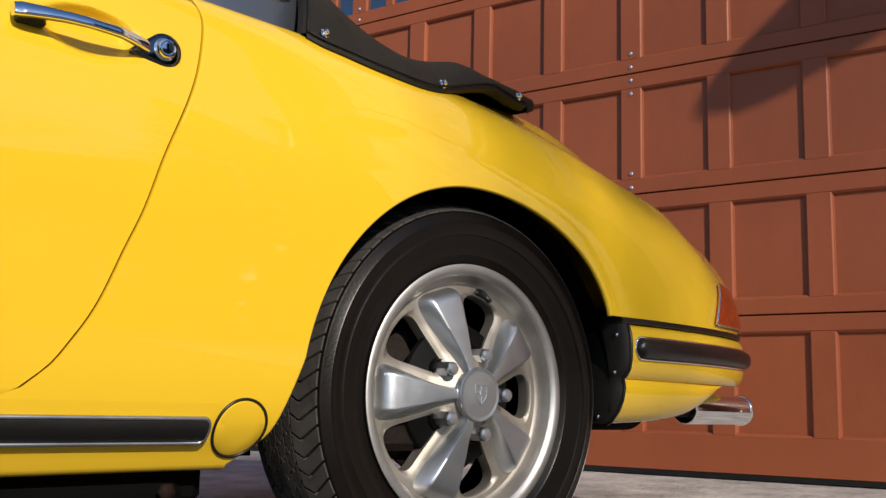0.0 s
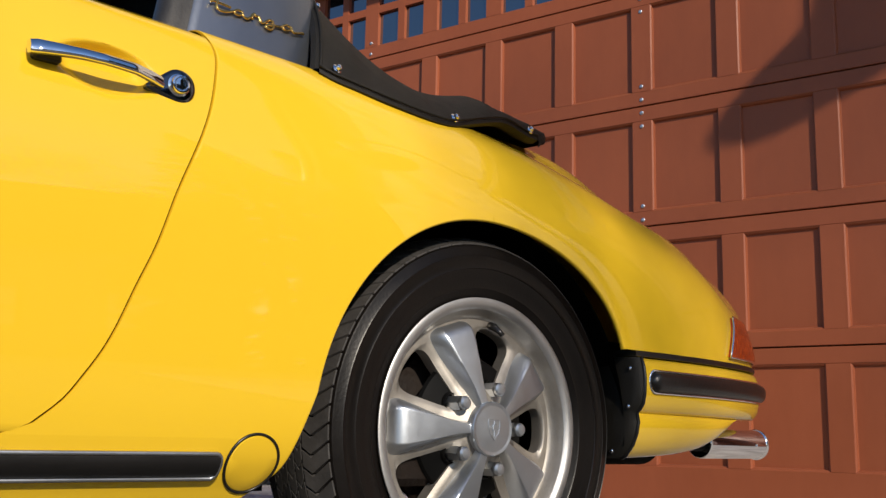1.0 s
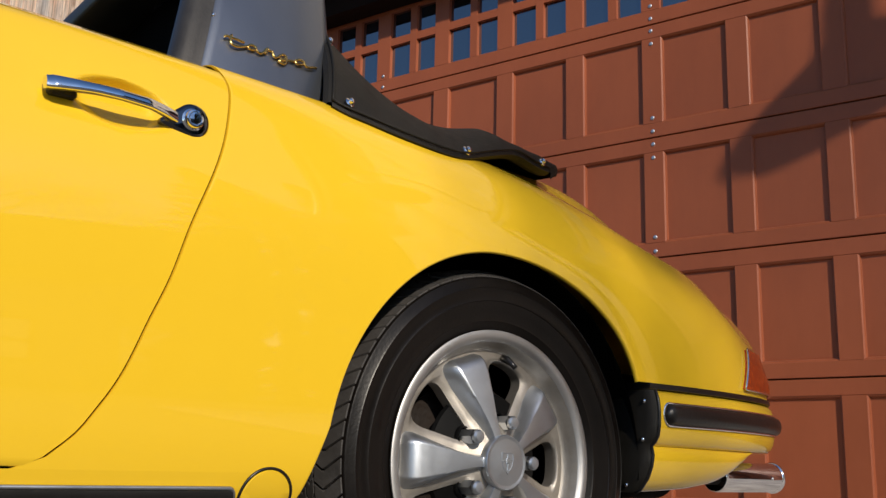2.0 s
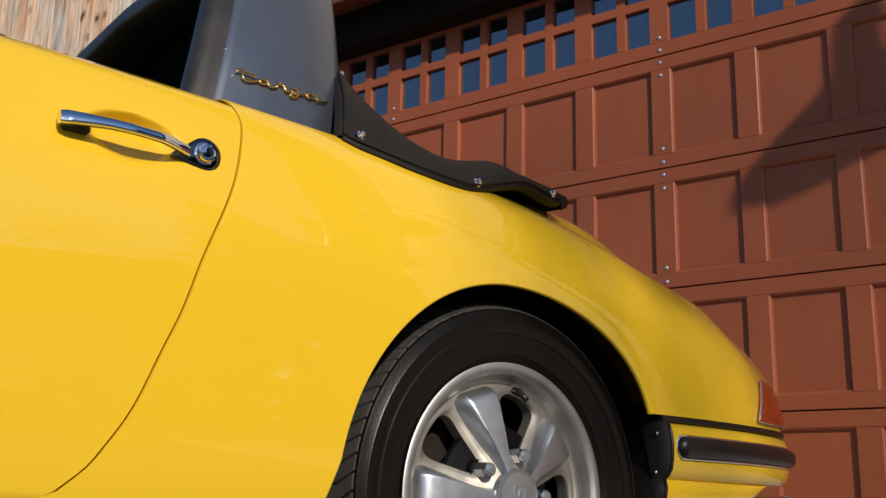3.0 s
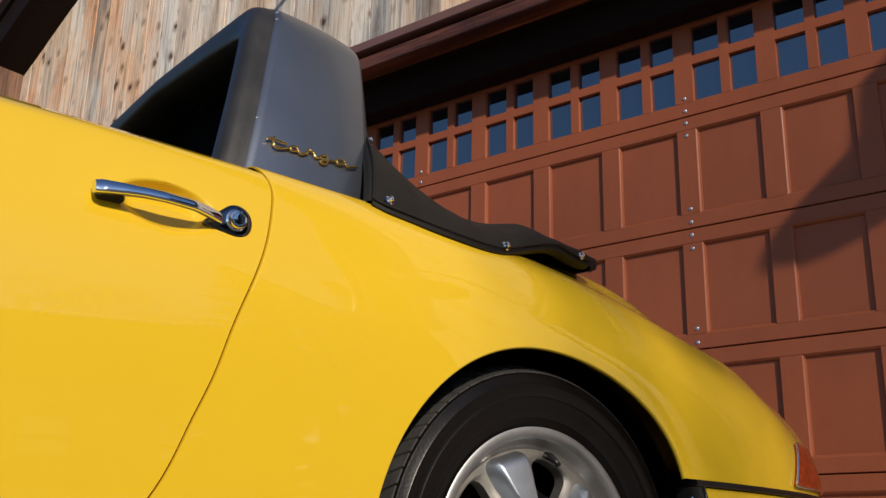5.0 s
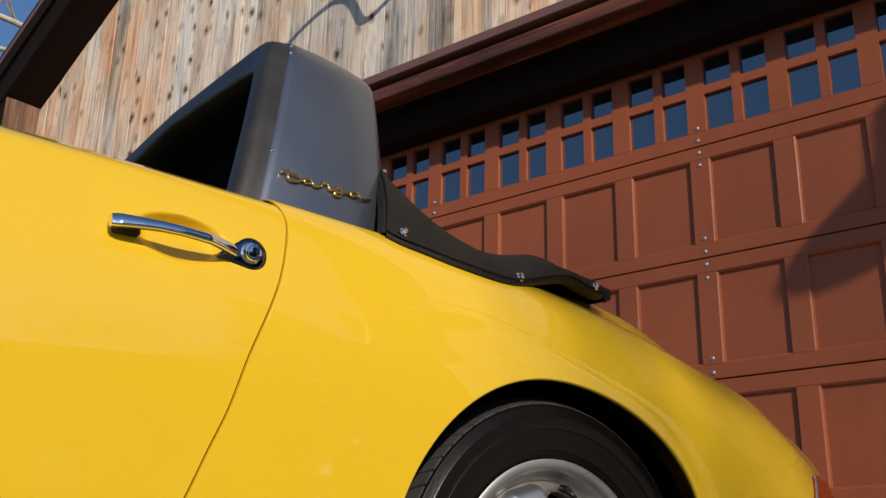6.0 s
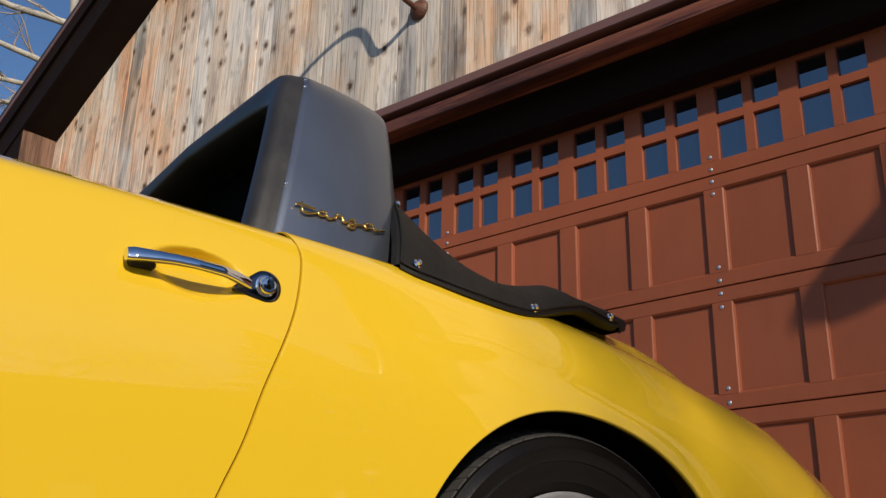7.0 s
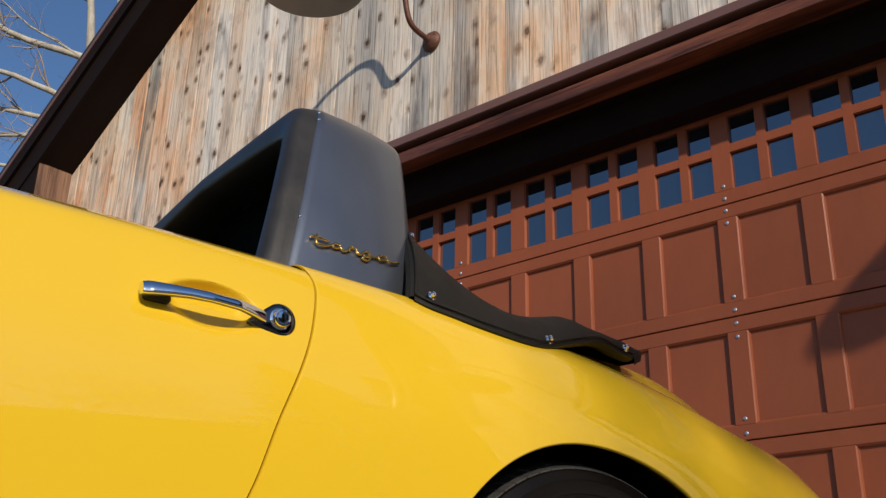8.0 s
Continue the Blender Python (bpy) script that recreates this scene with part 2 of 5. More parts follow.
def add_box(bm, x0, x1, y0, y1, z0, z1, bevel=0.0):
    r = bmesh.ops.create_cube(bm, size=1.0)
    vs = r["verts"]
    for v in vs:
        v.co = Vector((x0 + (v.co.x + 0.5) * (x1 - x0), y0 + (v.co.y + 0.5) * (y1 - y0), z0 + (v.co.z + 0.5) * (z1 - z0)))
    if bevel:
        es = list({e for v in vs for e in v.link_edges})
        bmesh.ops.bevel(bm, geom=es, offset=bevel, segments=1, affect="EDGES")


def box(x0, x1, y0, y1, z0, z1, bevel=0.0):
    bm = bmesh.new()
    add_box(bm, x0, x1, y0, y1, z0, z1, bevel)
    return bm


def grid(bm, rows, close=False):
    """A sheet of quads through rows of points; close joins the last column to the first."""
    vs = [[bm.verts.new(p) for p in r] for r in rows]
    for a, b in zip(vs, vs[1:]):
        n = len(a)
        for j in range(n if close else n - 1):
            k = (j + 1) % n
            try:
                bm.faces.new((a[j], a[k], b[k], b[j]))
            except ValueError:
                pass
    return vs


def tube(bm, pts, radius, sides=10, caps=True):
    """A round bar along points; radius may be a list."""
    pts = [Vector(p) for p in pts]
    rad = radius if isinstance(radius, (list, tuple)) else [radius] * len(pts)
    rings, up = [], None
    for i, p in enumerate(pts):
        d = (pts[min(i + 1, len(pts) - 1)] - pts[max(i - 1, 0)]).normalized()
        if up is None:
            up = d.orthogonal().normalized()
        up = (up - d * up.dot(d)).normalized()
        side = d.cross(up)
        rings.append([p + (up * math.cos(2 * math.pi * k / sides) + side * math.sin(2 * math.pi * k / sides)) * rad[i] for k in range(sides)])
    vs = grid(bm, rings, True)
    if caps:
        bm.faces.new(vs[0][::-1])
        bm.faces.new(vs[-1])


def lathe(bm, profile, steps=48, axis="Y", centre=(0, 0, 0)):
    """A turned shape from (radius, offset along the axis)."""
    rings = []
    for r, o in profile:
        ring = []
        for k in range(steps):
            a = 2 * math.pi * k / steps
            c, s = r * math.cos(a), r * math.sin(a)
            q = (c, o, s) if axis == "Y" else (c, s, o) if axis == "Z" else (o, c, s)
            ring.append(Vector(q) + Vector(centre))
        rings.append(ring)
    return grid(bm, rings, True)


def spline(xs, ys):
    """A natural cubic curve through a few knots, as a function of an array; straight beyond its ends."""
    xs, ys = np.array(xs, float), np.array(ys, float)
    n, h = len(xs), np.diff(xs)
    A, r = np.eye(n), np.zeros(n)
    for i in range(1, n - 1):
        A[i, i - 1:i + 2] = h[i - 1], 2 * (h[i - 1] + h[i]), h[i]
        r[i] = 6 * ((ys[i + 1] - ys[i]) / h[i] - (ys[i] - ys[i - 1]) / h[i - 1])
    m2 = np.linalg.solve(A, r)

    def at(x):
        x = np.asarray(x, float)
        c = np.clip(x, xs[0], xs[-1])
        i = np.clip(np.searchsorted(xs, c) - 1, 0, n - 2)
        a, b = (xs[i + 1] - c) / h[i], (c - xs[i]) / h[i]
        y = a * ys[i] + b * ys[i + 1] + ((a ** 3 - a) * m2[i] + (b ** 3 - b) * m2[i + 1]) * h[i] ** 2 / 6
        s0 = (ys[1] - ys[0]) / h[0] - h[0] * m2[1] / 6
        s1 = (ys[-1] - ys[-2]) / h[-1] + h[-1] * m2[-2] / 6
        return y + np.minimum(x - xs[0], 0) * s0 + np.maximum(x - xs[-1], 0) * s1

    return at


# ---- ground ----
def ground_height(y):
    return float(np.interp(y, [-60, -4.0, 0.0, 60], [-0.08, -0.08, 0.042, 0.042]))


bm = bmesh.new()
gx = [-900, -60, -12, -8, -6, -5, -4, -3, -2, -1, 0, 1, 2, 3, 4, 5, 6, 8, 12, 60, 900]
gy = [-900, -60, -12, -8, -6, -5, -4, -3, -2, -1, 0, 0.5, 4, 60, 900]
grid(bm, [[(x, y, ground_height(y) - 0.012) for x in gx] for y in gy])
tagged(mesh_object("ground", bm, LAWN), "dry winter lawn around the garage driveway", "ground", kind="structure")


def slab(name, xs, ys, lift, mat, label, category):
    """A thin slab on the ground, following its slope, with edges of its own."""
    bm = bmesh.new()
    rows = [[Vector((x, y, ground_height(y) + lift)) for x in xs] for y in ys]
    grid(bm, rows)
    rim = rows[0] + [r[-1] for r in rows[1:]] + rows[-1][-2::-1] + [r[0] for r in rows[-2:0:-1]]
    grid(bm, [rim, [p - Vector((0, 0, 0.05)) for p in rim]], True)
    bmesh.ops.remove_doubles(bm, verts=bm.verts, dist=0.001)
    bmesh.ops.recalc_face_normals(bm, faces=bm.faces)
    tagged(mesh_object(name, bm, mat), label, category, kind="structure")


slab("driveway", [-5.5 + 0.5 * k for k in range(28)], [-14 + 0.5 * k for k in range(26)], -0.004, ASPHALT, "worn dark asphalt driveway in front of garage", "driveway")
slab("apron", [-5.5 + 0.5 * k for k in range(28)], [-1.5, -1.0, -0.5, -0.2, 0.0, 0.2], 0.0, CONCRETE, "pale rough sunlit concrete apron before garage door", "apron")

# ---- garage front ----
PITCH, PANEL_W = 0.3385, 0.2615
ROWS_Z = [(0.193, 0.542), (0.657, 1.006), (1.125, 1.477), (1.595, 1.943)]
SEAMS = [0.062, 0.600, 1.066, 1.536, 2.000, 2.468]
K0, K1 = -6, 8
X0, X1 = K0 * PITCH - 0.11, (K1 - 1) * PITCH + PANEL_W + 0.11
door = thing("garage_door", pose(0, 0, 0), "red-brown stained sectional timber garage door with recessed panels", "garage door")


def panel_mesh(w, h):
    """A flat board panel with a sloped moulding round it, front towards -y."""
    bm = bmesh.new()
    e, d = 0.008, 0.015
    rings = []
    for i, y in ((0.0, 0.002), (e * 0.6, 0.0055), (e, d), (e + 0.001, d + 0.0005)):
        rings.append([(i, y, i), (w - i, y, i), (w - i, y, h - i), (i, y, h - i)])
    vs = grid(bm, rings, True)
    bm.faces.new(vs[-1])
    for fc in bm.faces:
        if fc.normal.y > 0:
            fc.normal_flip()
    return bm


def bolt_mesh():
    bm = bmesh.new()
    v = lathe(bm, [(0.0082, 0.0), (0.0082, -0.0012), (0.0068, -0.0028), (0.0032, -0.0036)], 12)
    bm.faces.new(v[-1])
    return bm


GAP = 0.0025
panel_data, bolt_data, pane_data = {}, None, None
for i in range(5):
    z0, z1 = SEAMS[i] + GAP, SEAMS[i + 1] - GAP
    bm = bmesh.new()
    a, b = ROWS_Z[i] if i < 4 else (2.062, 2.39)
    add_box(bm, X0, X1, 0, 0.035, z0, a, 0.002)
    add_box(bm, X0, X1, 0, 0.035, b, z1, 0.002)
    for k in range(K0 - 1, K1):
        xa, xb = k * PITCH + PANEL_W, (k + 1) * PITCH
        if k == K0 - 1:
            xa = X0
        if k == K1 - 1:
            xb = X1
        add_box(bm, xa, xb, 0, 0.034, a, b)
    if i == 4:
        for k in range(K0, K1):
            xl = k * PITCH
            add_box(bm, xl + 0.117, xl + 0.154, 0.0, 0.03, a, b)
            add_box(bm, xl, xl + 0.117, 0.001, 0.03, 2.222, 2.259)
            add_box(bm, xl + 0.154, xl + PANEL_W, 0.001, 0.03, 2.222, 2.259)
    section = part("section", bm, DOOR_RED, door, "", 20)
    if i < 4:
        for k in range(K0, K1):
            if i not in panel_data:
                bm = panel_mesh(PANEL_W, b - a)
                ob = part("panel", bm, DOOR_RED, section, "", 0)
                panel_data[i] = ob.data
            else:
                ob = new("panel", panel_data[i])
                ob.parent = section
            ob.location = (k * PITCH, 0, a)
    else:
        for k in range(K0, K1):
            for dx in (0, 0.154):
                for zz, hh in ((2.062, 0.16), (2.259, 0.131)):
                    me = pane_data.get(hh) if pane_data else None
                    if me is None:
                        bm = box(-0.002, 0.119 if dx == 0 else 0.1095, 0.018, 0.021, 0, hh)
                        ob = part("pane", bm, GLASS_DARK, section, "dark glass pane mirroring blue sky", 0)
                        if dx == 0:
                            pane_data = pane_data or {}
                            pane_data[hh] = ob.data
                    else:
                        ob = new("pane", me)
                        ob.parent = section
                    ob.location = (k * PITCH + dx, 0, zz)
    for k in (-3, 1, 5):
        xc = k * PITCH - 0.5 * (PITCH - PANEL_W)
        for zz in ([z0 + 0.0235, z0 + 0.077] if i > 0 else []) + ([z1 - 0.0235, z1 - 0.077] if i < 4 else [z1 - 0.03]):
            if bolt_data is None:
                ob = part("bolt", bolt_mesh(), GALV, section)
                bolt_data = ob.data
            else:
                ob = new("bolt", bolt_data)
                ob.parent = section
            ob.location = (xc, 0, zz)
bm = box(X0, X1, 0.004, 0.03, 0.046, 0.0635)
part("bottom_seal", bm, RUBBER, door, "black rubber seal")

# the front wall: board siding over a timber header, a deep opening for the door
WALL_Y, HEAD_Z = -0.19, 2.54
LEFT, RIGHT = -4.78, 5.38
SLOPE = 0.70


def rake(x):
    mid = 0.5 * (LEFT + RIGHT)
    return 3.616 + (0.5 * (RIGHT - LEFT) - abs(x - mid) + LEFT + 4.608) * SLOPE


wall = bmesh.new()
add_box(wall, X0 - 0.0, X1, WALL_Y + 0.03, 0.30, HEAD_Z + 0.16, 3.4)
add_box(wall, LEFT + 0.02, X0 - 0.03, WALL_Y + 0.03, 0.30, 0.0, 3.4)
add_box(wall, X1 + 0.03, RIGHT - 0.02, WALL_Y + 0.03, 0.30, 0.0, 3.4)
front = tagged(mesh_object("wall_front", wall, DARK_TRIM), "weathered vertical board wall of timber garage gable", "wall", kind="structure")
bm = bmesh.new()
mid = 0.5 * (LEFT + RIGHT)
vs = [bm.verts.new((x, y, z)) for y in (WALL_Y + 0.03, 0.28) for x, z in ((LEFT + 0.02, 3.4), (RIGHT - 0.02, 3.4), (mid, rake(mid) - 0.02))]
for q in ((0, 1, 2), (5, 4, 3), (0, 3, 4, 1), (1, 4, 5, 2), (2, 5, 3, 0)):
    bm.faces.new([vs[k] for k in q])
part("gable_backing", bm, DARK_TRIM, front)
rng = random.Random(4)
x = LEFT
while x < RIGHT:
    w = rng.uniform(0.125, 0.165)
    xe = min(x + w, RIGHT)
    zb = HEAD_Z + 0.165 if (xe > X0 - 0.14 and x < X1 + 0.14) else 0.03
    bm = bmesh.new()
    y0 = WALL_Y + rng.uniform(-0.0015, 0.0015)
    g = 0.0018
    pts = [(x + g, zb), (xe - g, zb), (xe - g, rake(xe)), (x + g, rake(x))]
    fr = [bm.verts.new((px + (0.0008 if j in (0, 3) else -0.0008), y0, pz)) for j, (px, pz) in enumerate(pts)]
    md = [bm.verts.new((px, y0 + 0.0015, pz)) for px, pz in pts]
    bk = [bm.verts.new((px, y0 + 0.028, pz)) for px, pz in pts]
    bm.faces.new(fr)
    for u, v in ((fr, md), (md, bk)):
        for j in range(4):
            bm.faces.new((u[j], v[j], v[(j + 1) % 4], u[(j + 1) % 4]))
    bmesh.ops.recalc_face_normals(bm, faces=bm.faces)
    lean, pick = 1.0 - abs(x + 1.55) / 0.9, rng.gauss(0, 0.45)
    part("board", bm, BOARDS_GREY if lean + pick > 0.3 else BOARDS_RED if x + pick < -3.4 else BOARDS, front, "", 0)
    x = xe

header = thing("door_header", pose(0, 0, 0), "red cedar header beam over garage door under brown flashing", "beam", kind="structure")
part("beam", box(X0 - 0.13, X1 + 0.13, -0.275, WALL_Y + 0.02, 2.55, 2.614, 0.004), BEAM, header)
part("drip_board", box(X0 - 0.13, X1 + 0.13, -0.235, WALL_Y + 0.02, 2.614, 2.646, 0.003), DARK_TRIM, header)
part("flashing", box(X0 - 0.14, X1 + 0.14, -0.288, WALL_Y + 0.028, 2.646, 2.694, 0.004), BROWN_METAL, header)
part("soffit", box(X0, X1, WALL_Y + 0.021, 0.06, 2.556, 2.60), HEAD_SHADED, header)
for xa, xb in ((X0 - 0.13, X0), (X1, X1 + 0.13)):
    part("jamb", box(xa, xb, WALL_Y - 0.03, 0.05, 0.03, 2.549, 0.004), BEAM, header)

# near-black stop brought down over the top rail, standing in for recess shade
part("head_stop", box(X0, X1, -0.115, -0.003, 2.405, 2.5555), HEAD_SHADED, header)

# the rest of the garage: sides, back, roof and the boxed eave
bm = bmesh.new()
add_box(bm, LEFT + 0.05, LEFT + 0.2, 0.30, 7.0, 0.0, 3.4)
add_box(bm, RIGHT - 0.2, RIGHT - 0.05, 0.30, 7.0, 0.0, 3.4)
add_box(bm, LEFT + 0.05, RIGHT - 0.05, 7.0, 7.2, 0.0, 3.4)
add_box(bm, LEFT + 0.2, RIGHT - 0.2, 0.31, 7.0, 3.3, 3.4)
tagged(mesh_object("wall_rear", bm, DARK_TRIM), "plain dark walls and ceiling of garage interior", "wall", kind="structure")
OUT = WALL_Y - 0.28
SHINGLE = material("dark_shingles", (0.03, 0.027, 0.025), 0.85, 0, 0, 0.3, 20, 0.4, 60)
roof = thing("roof", pose(0, 0, 0), "dark brown gable roof edge with deep plain soffit", "roof", kind="structure")


def sloped(name, y0, y1, lo, hi, mat, label=""):
    """A board along the gable's slope from y0 to y1, between heights lo and hi over the siding's top line."""
    for side in (-1, 1):
        bm = bmesh.new()
        far = mid + side * (0.5 * (RIGHT - LEFT) + 0.42)
        vs = [bm.verts.new((x, y, rake(x) + h)) for x, h in ((mid, lo), (far, lo), (far, hi), (mid, hi)) for y in (y0, y1)]
        for q in ((0, 2, 4, 6), (1, 7, 5, 3), (0, 1, 3, 2), (2, 3, 5, 4), (4, 5, 7, 6), (6, 7, 1, 0)):
            bm.faces.new([vs[k] for k in q])
        bmesh.ops.recalc_face_normals(bm, faces=bm.faces)
        part(name, bm, mat, roof, label)


sloped("soffit_board", OUT + 0.022, WALL_Y + 0.03, -0.045, -0.02, DARK_TRIM, "dark brown soffit")
sloped("fascia", OUT, OUT + 0.02, -0.055, 0.15, DARK_TRIM, "dark brown fascia board")
sloped("fascia_cap", OUT - 0.026, OUT + 0.02, 0.152, 0.26, DARK_TRIM, "dark brown crown board")
sloped("drip_edge", OUT - 0.034, OUT + 0.0, 0.262, 0.30, BROWN_METAL, "brown metal edge")
sloped("roof_deck", OUT - 0.03, 7.3, 0.302, 0.345, SHINGLE, "dark shingles")
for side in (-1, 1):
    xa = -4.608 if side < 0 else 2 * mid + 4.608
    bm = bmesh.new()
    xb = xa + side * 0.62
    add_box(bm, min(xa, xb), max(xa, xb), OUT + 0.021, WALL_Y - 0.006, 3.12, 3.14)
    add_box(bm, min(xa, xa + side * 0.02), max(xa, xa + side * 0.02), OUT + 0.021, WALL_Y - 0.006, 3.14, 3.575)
    part("eave_return", bm, EAVE_SHADED, roof, "brown wooden eave return with its shade in the colour")
    bm = bmesh.new()
    vs = [bm.verts.new(p) for p in ((xa, OUT + 0.012, 3.12), (xb, OUT + 0.012, 3.12), (xb, OUT + 0.012, rake(xb) - 0.05), (xa, OUT + 0.012, rake(xa) - 0.05))]
    bm.faces.new(vs)
    r = bmesh.ops.extrude_face_region(bm, geom=bm.faces[:])
    bmesh.ops.translate(bm, verts=[v for v in r["geom"] if isinstance(v, bmesh.types.BMVert)], vec=(0, 0.008, 0))
    bmesh.ops.recalc_face_normals(bm, faces=bm.faces)
    part("return_face", bm, DARK_TRIM, roof, "dark brown end board")

# ---- the car: x to its tail, y inward from its near side, z up ----
CAR = Matrix.Translation((0.954, -2.089, 0.0)) @ pose(0, 0, 0, 0, 0, 75.73)
car = thing("car", CAR, "bright yellow vintage open-top sports car with steel roll hoop", "car")
HALF = 0.755
KX = [-3.22, -3.0, -2.6, -1.9, -0.9, -0.3, 0.0, 0.3, 0.5, 0.65, 0.78, 0.9, 0.97]
RAIL_Y = [
    [0.4, 0.12, 0.03, 0.0, 0.0, 0.0, 0.0, 0.01, 0.03, 0.06, 0.10, 0.14, 0.22],
    [0.36, 0.08, -0.01, -0.03, -0.042, -0.042, -0.042, -0.04, -0.025, 0.0, 0.04, 0.10, 0.21],
    [0.34, 0.05, -0.03, -0.04, -0.053, -0.053, -0.053, -0.048, -0.035, -0.012, 0.022, 0.10, 0.21],
    [0.36, 0.07, -0.025, -0.035, -0.045, -0.045, -0.042, -0.03, -0.012, 0.01, 0.04, 0.112, 0.22],
    [0.4, 0.12, 0.02, 0.005, -0.005, -0.005, 0.003, 0.032, 0.052, 0.068, 0.085, 0.125, 0.23],
    [0.43, 0.17, 0.07, 0.045, 0.035, 0.037, 0.055, 0.09, 0.11, 0.122, 0.135, 0.165, 0.26],
    [0.46, 0.24, 0.14, 0.095, 0.085, 0.09, 0.115, 0.155, 0.175, 0.185, 0.20, 0.23, 0.31],
    [0.55, 0.42, 0.34, 0.25, 0.25, 0.25, 0.28, 0.30, 0.31, 0.32, 0.33, 0.35, 0.40],
    [HALF] * 13,
]
RAIL_Z = [
    [0.24, 0.2, 0.185, 0.182, 0.185] + [0.19] * 8,
    [0.28, 0.27, 0.27] + [0.27] * 10,
    [0.38, 0.43, 0.45, 0.45, 0.45, 0.45, 0.45, 0.45, 0.45, 0.447, 0.443, 0.438, 0.435],
    [0.45, 0.57, 0.61, 0.62, 0.62, 0.62, 0.62, 0.618, 0.60, 0.573, 0.53, 0.485, 0.45],
    [0.5, 0.67, 0.735, 0.745, 0.745, 0.745, 0.745, 0.724, 0.69, 0.655, 0.60, 0.535, 0.47],
    [0.53, 0.71, 0.785, 0.808, 0.822, 0.811, 0.801, 0.772, 0.733, 0.700, 0.648, 0.573, 0.495],
    [0.535, 0.715, 0.795, 0.832, 0.849, 0.834, 0.827, 0.802, 0.757, 0.708, 0.655, 0.58, 0.50],
    [0.53, 0.62, 0.7, 0.84, 0.86, 0.86, 0.885, 0.895, 0.865, 0.79, 0.71, 0.615, 0.52],
    [0.53, 0.62, 0.71, 0.86, 0.88, 0.90, 0.945, 0.945, 0.90, 0.82, 0.735, 0.63, 0.525],
]
rail_y, rail_z = [spline(KX, r) for r in RAIL_Y], [spline(KX, r) for r in RAIL_Z]


def skin(X, s):
    """The body's outer skin: station X along the car, s = 0 at the sill to 8 on the centre line."""
    ys, zs = [float(f(X)) for f in rail_y], [float(f(X)) for f in rail_z]
    i = min(max(int(s), 0), 7)
    u = s - i

    def cr(p):
        a = p[i - 1] if i > 0 else 2 * p[0] - p[1]
        d = p[i + 2] if i < 7 else p[7]
        b, c = p[i], p[i + 1]
        return 0.5 * (2 * b + (c - a) * u + (2 * a - 5 * b + 4 * c - d) * u * u + (3 * b - a - 3 * c + d) * u ** 3)

    return Vector((X, cr(ys), cr(zs)))


def s_at(X, z):
    lo, hi = 0.0, 5.9
    for _ in range(30):
        m = 0.5 * (lo + hi)
        if skin(X, m).z < z:
            lo = m
        else:
            hi = m
    return 0.5 * (lo + hi)


seam_x = spline([0.262, 0.268, 0.282, 0.304, 0.331, 0.358, 0.448, 0.493, 0.568, 0.630, 0.686, 0.733, 0.764, 0.795, 0.818, 0.85],
                [-0.80, -0.755, -0.717, -0.691, -0.670, -0.652, -0.612, -0.593, -0.5685, -0.5433, -0.5209, -0.5067, -0.4996, -0.4967, -0.5025, -0.515])
ARC = (-0.02, 0.285, 0.333)


def arch_f(z):
    """The arch's front edge: an ellipse that runs out straight towards the sill."""
    k = 0.33 * math.sqrt(max(0.0, 1 - ((max(z, 0.33) - ARC[1]) / ARC[2]) ** 2))
    return ARC[0] - k - max(0.0, 0.33 - z) * 0.37 - 0.03 * (max(0.0, 0.24 - z) / 0.05) ** 2


def arch_r(z):
    k = (0.352 + 0.026 * (z - 0.43) / 0.18 + 0.008 * math.sin(math.pi * min(1.0, max(0.0, (z - 0.43) / 0.19)))) * math.sqrt(max(0.0, 1 - ((z - ARC[1]) / ARC[2]) ** 2))
    return ARC[0] + k


TOP, TAIL = ARC[1] + ARC[2], 0.97


def lip(bm, edge, centre, depth=0.0075):
    """Rolls an edge inward, towards the wheel's middle and into the car."""
    c = Vector(centre)
    rows = [edge]
    for k, (rin, yin) in enumerate(((0.0015, 0.001), (0.0026, 0.003), (0.0028, 0.0055), (0.0022, depth))):
        row = []
        for p in edge:
            d = Vector((c.x - p.x, 0, c.z - p.z)).normalized()
            row.append(p + d * rin + Vector((0, yin, 0)))
        rows.append(row)
    grid(bm, rows)


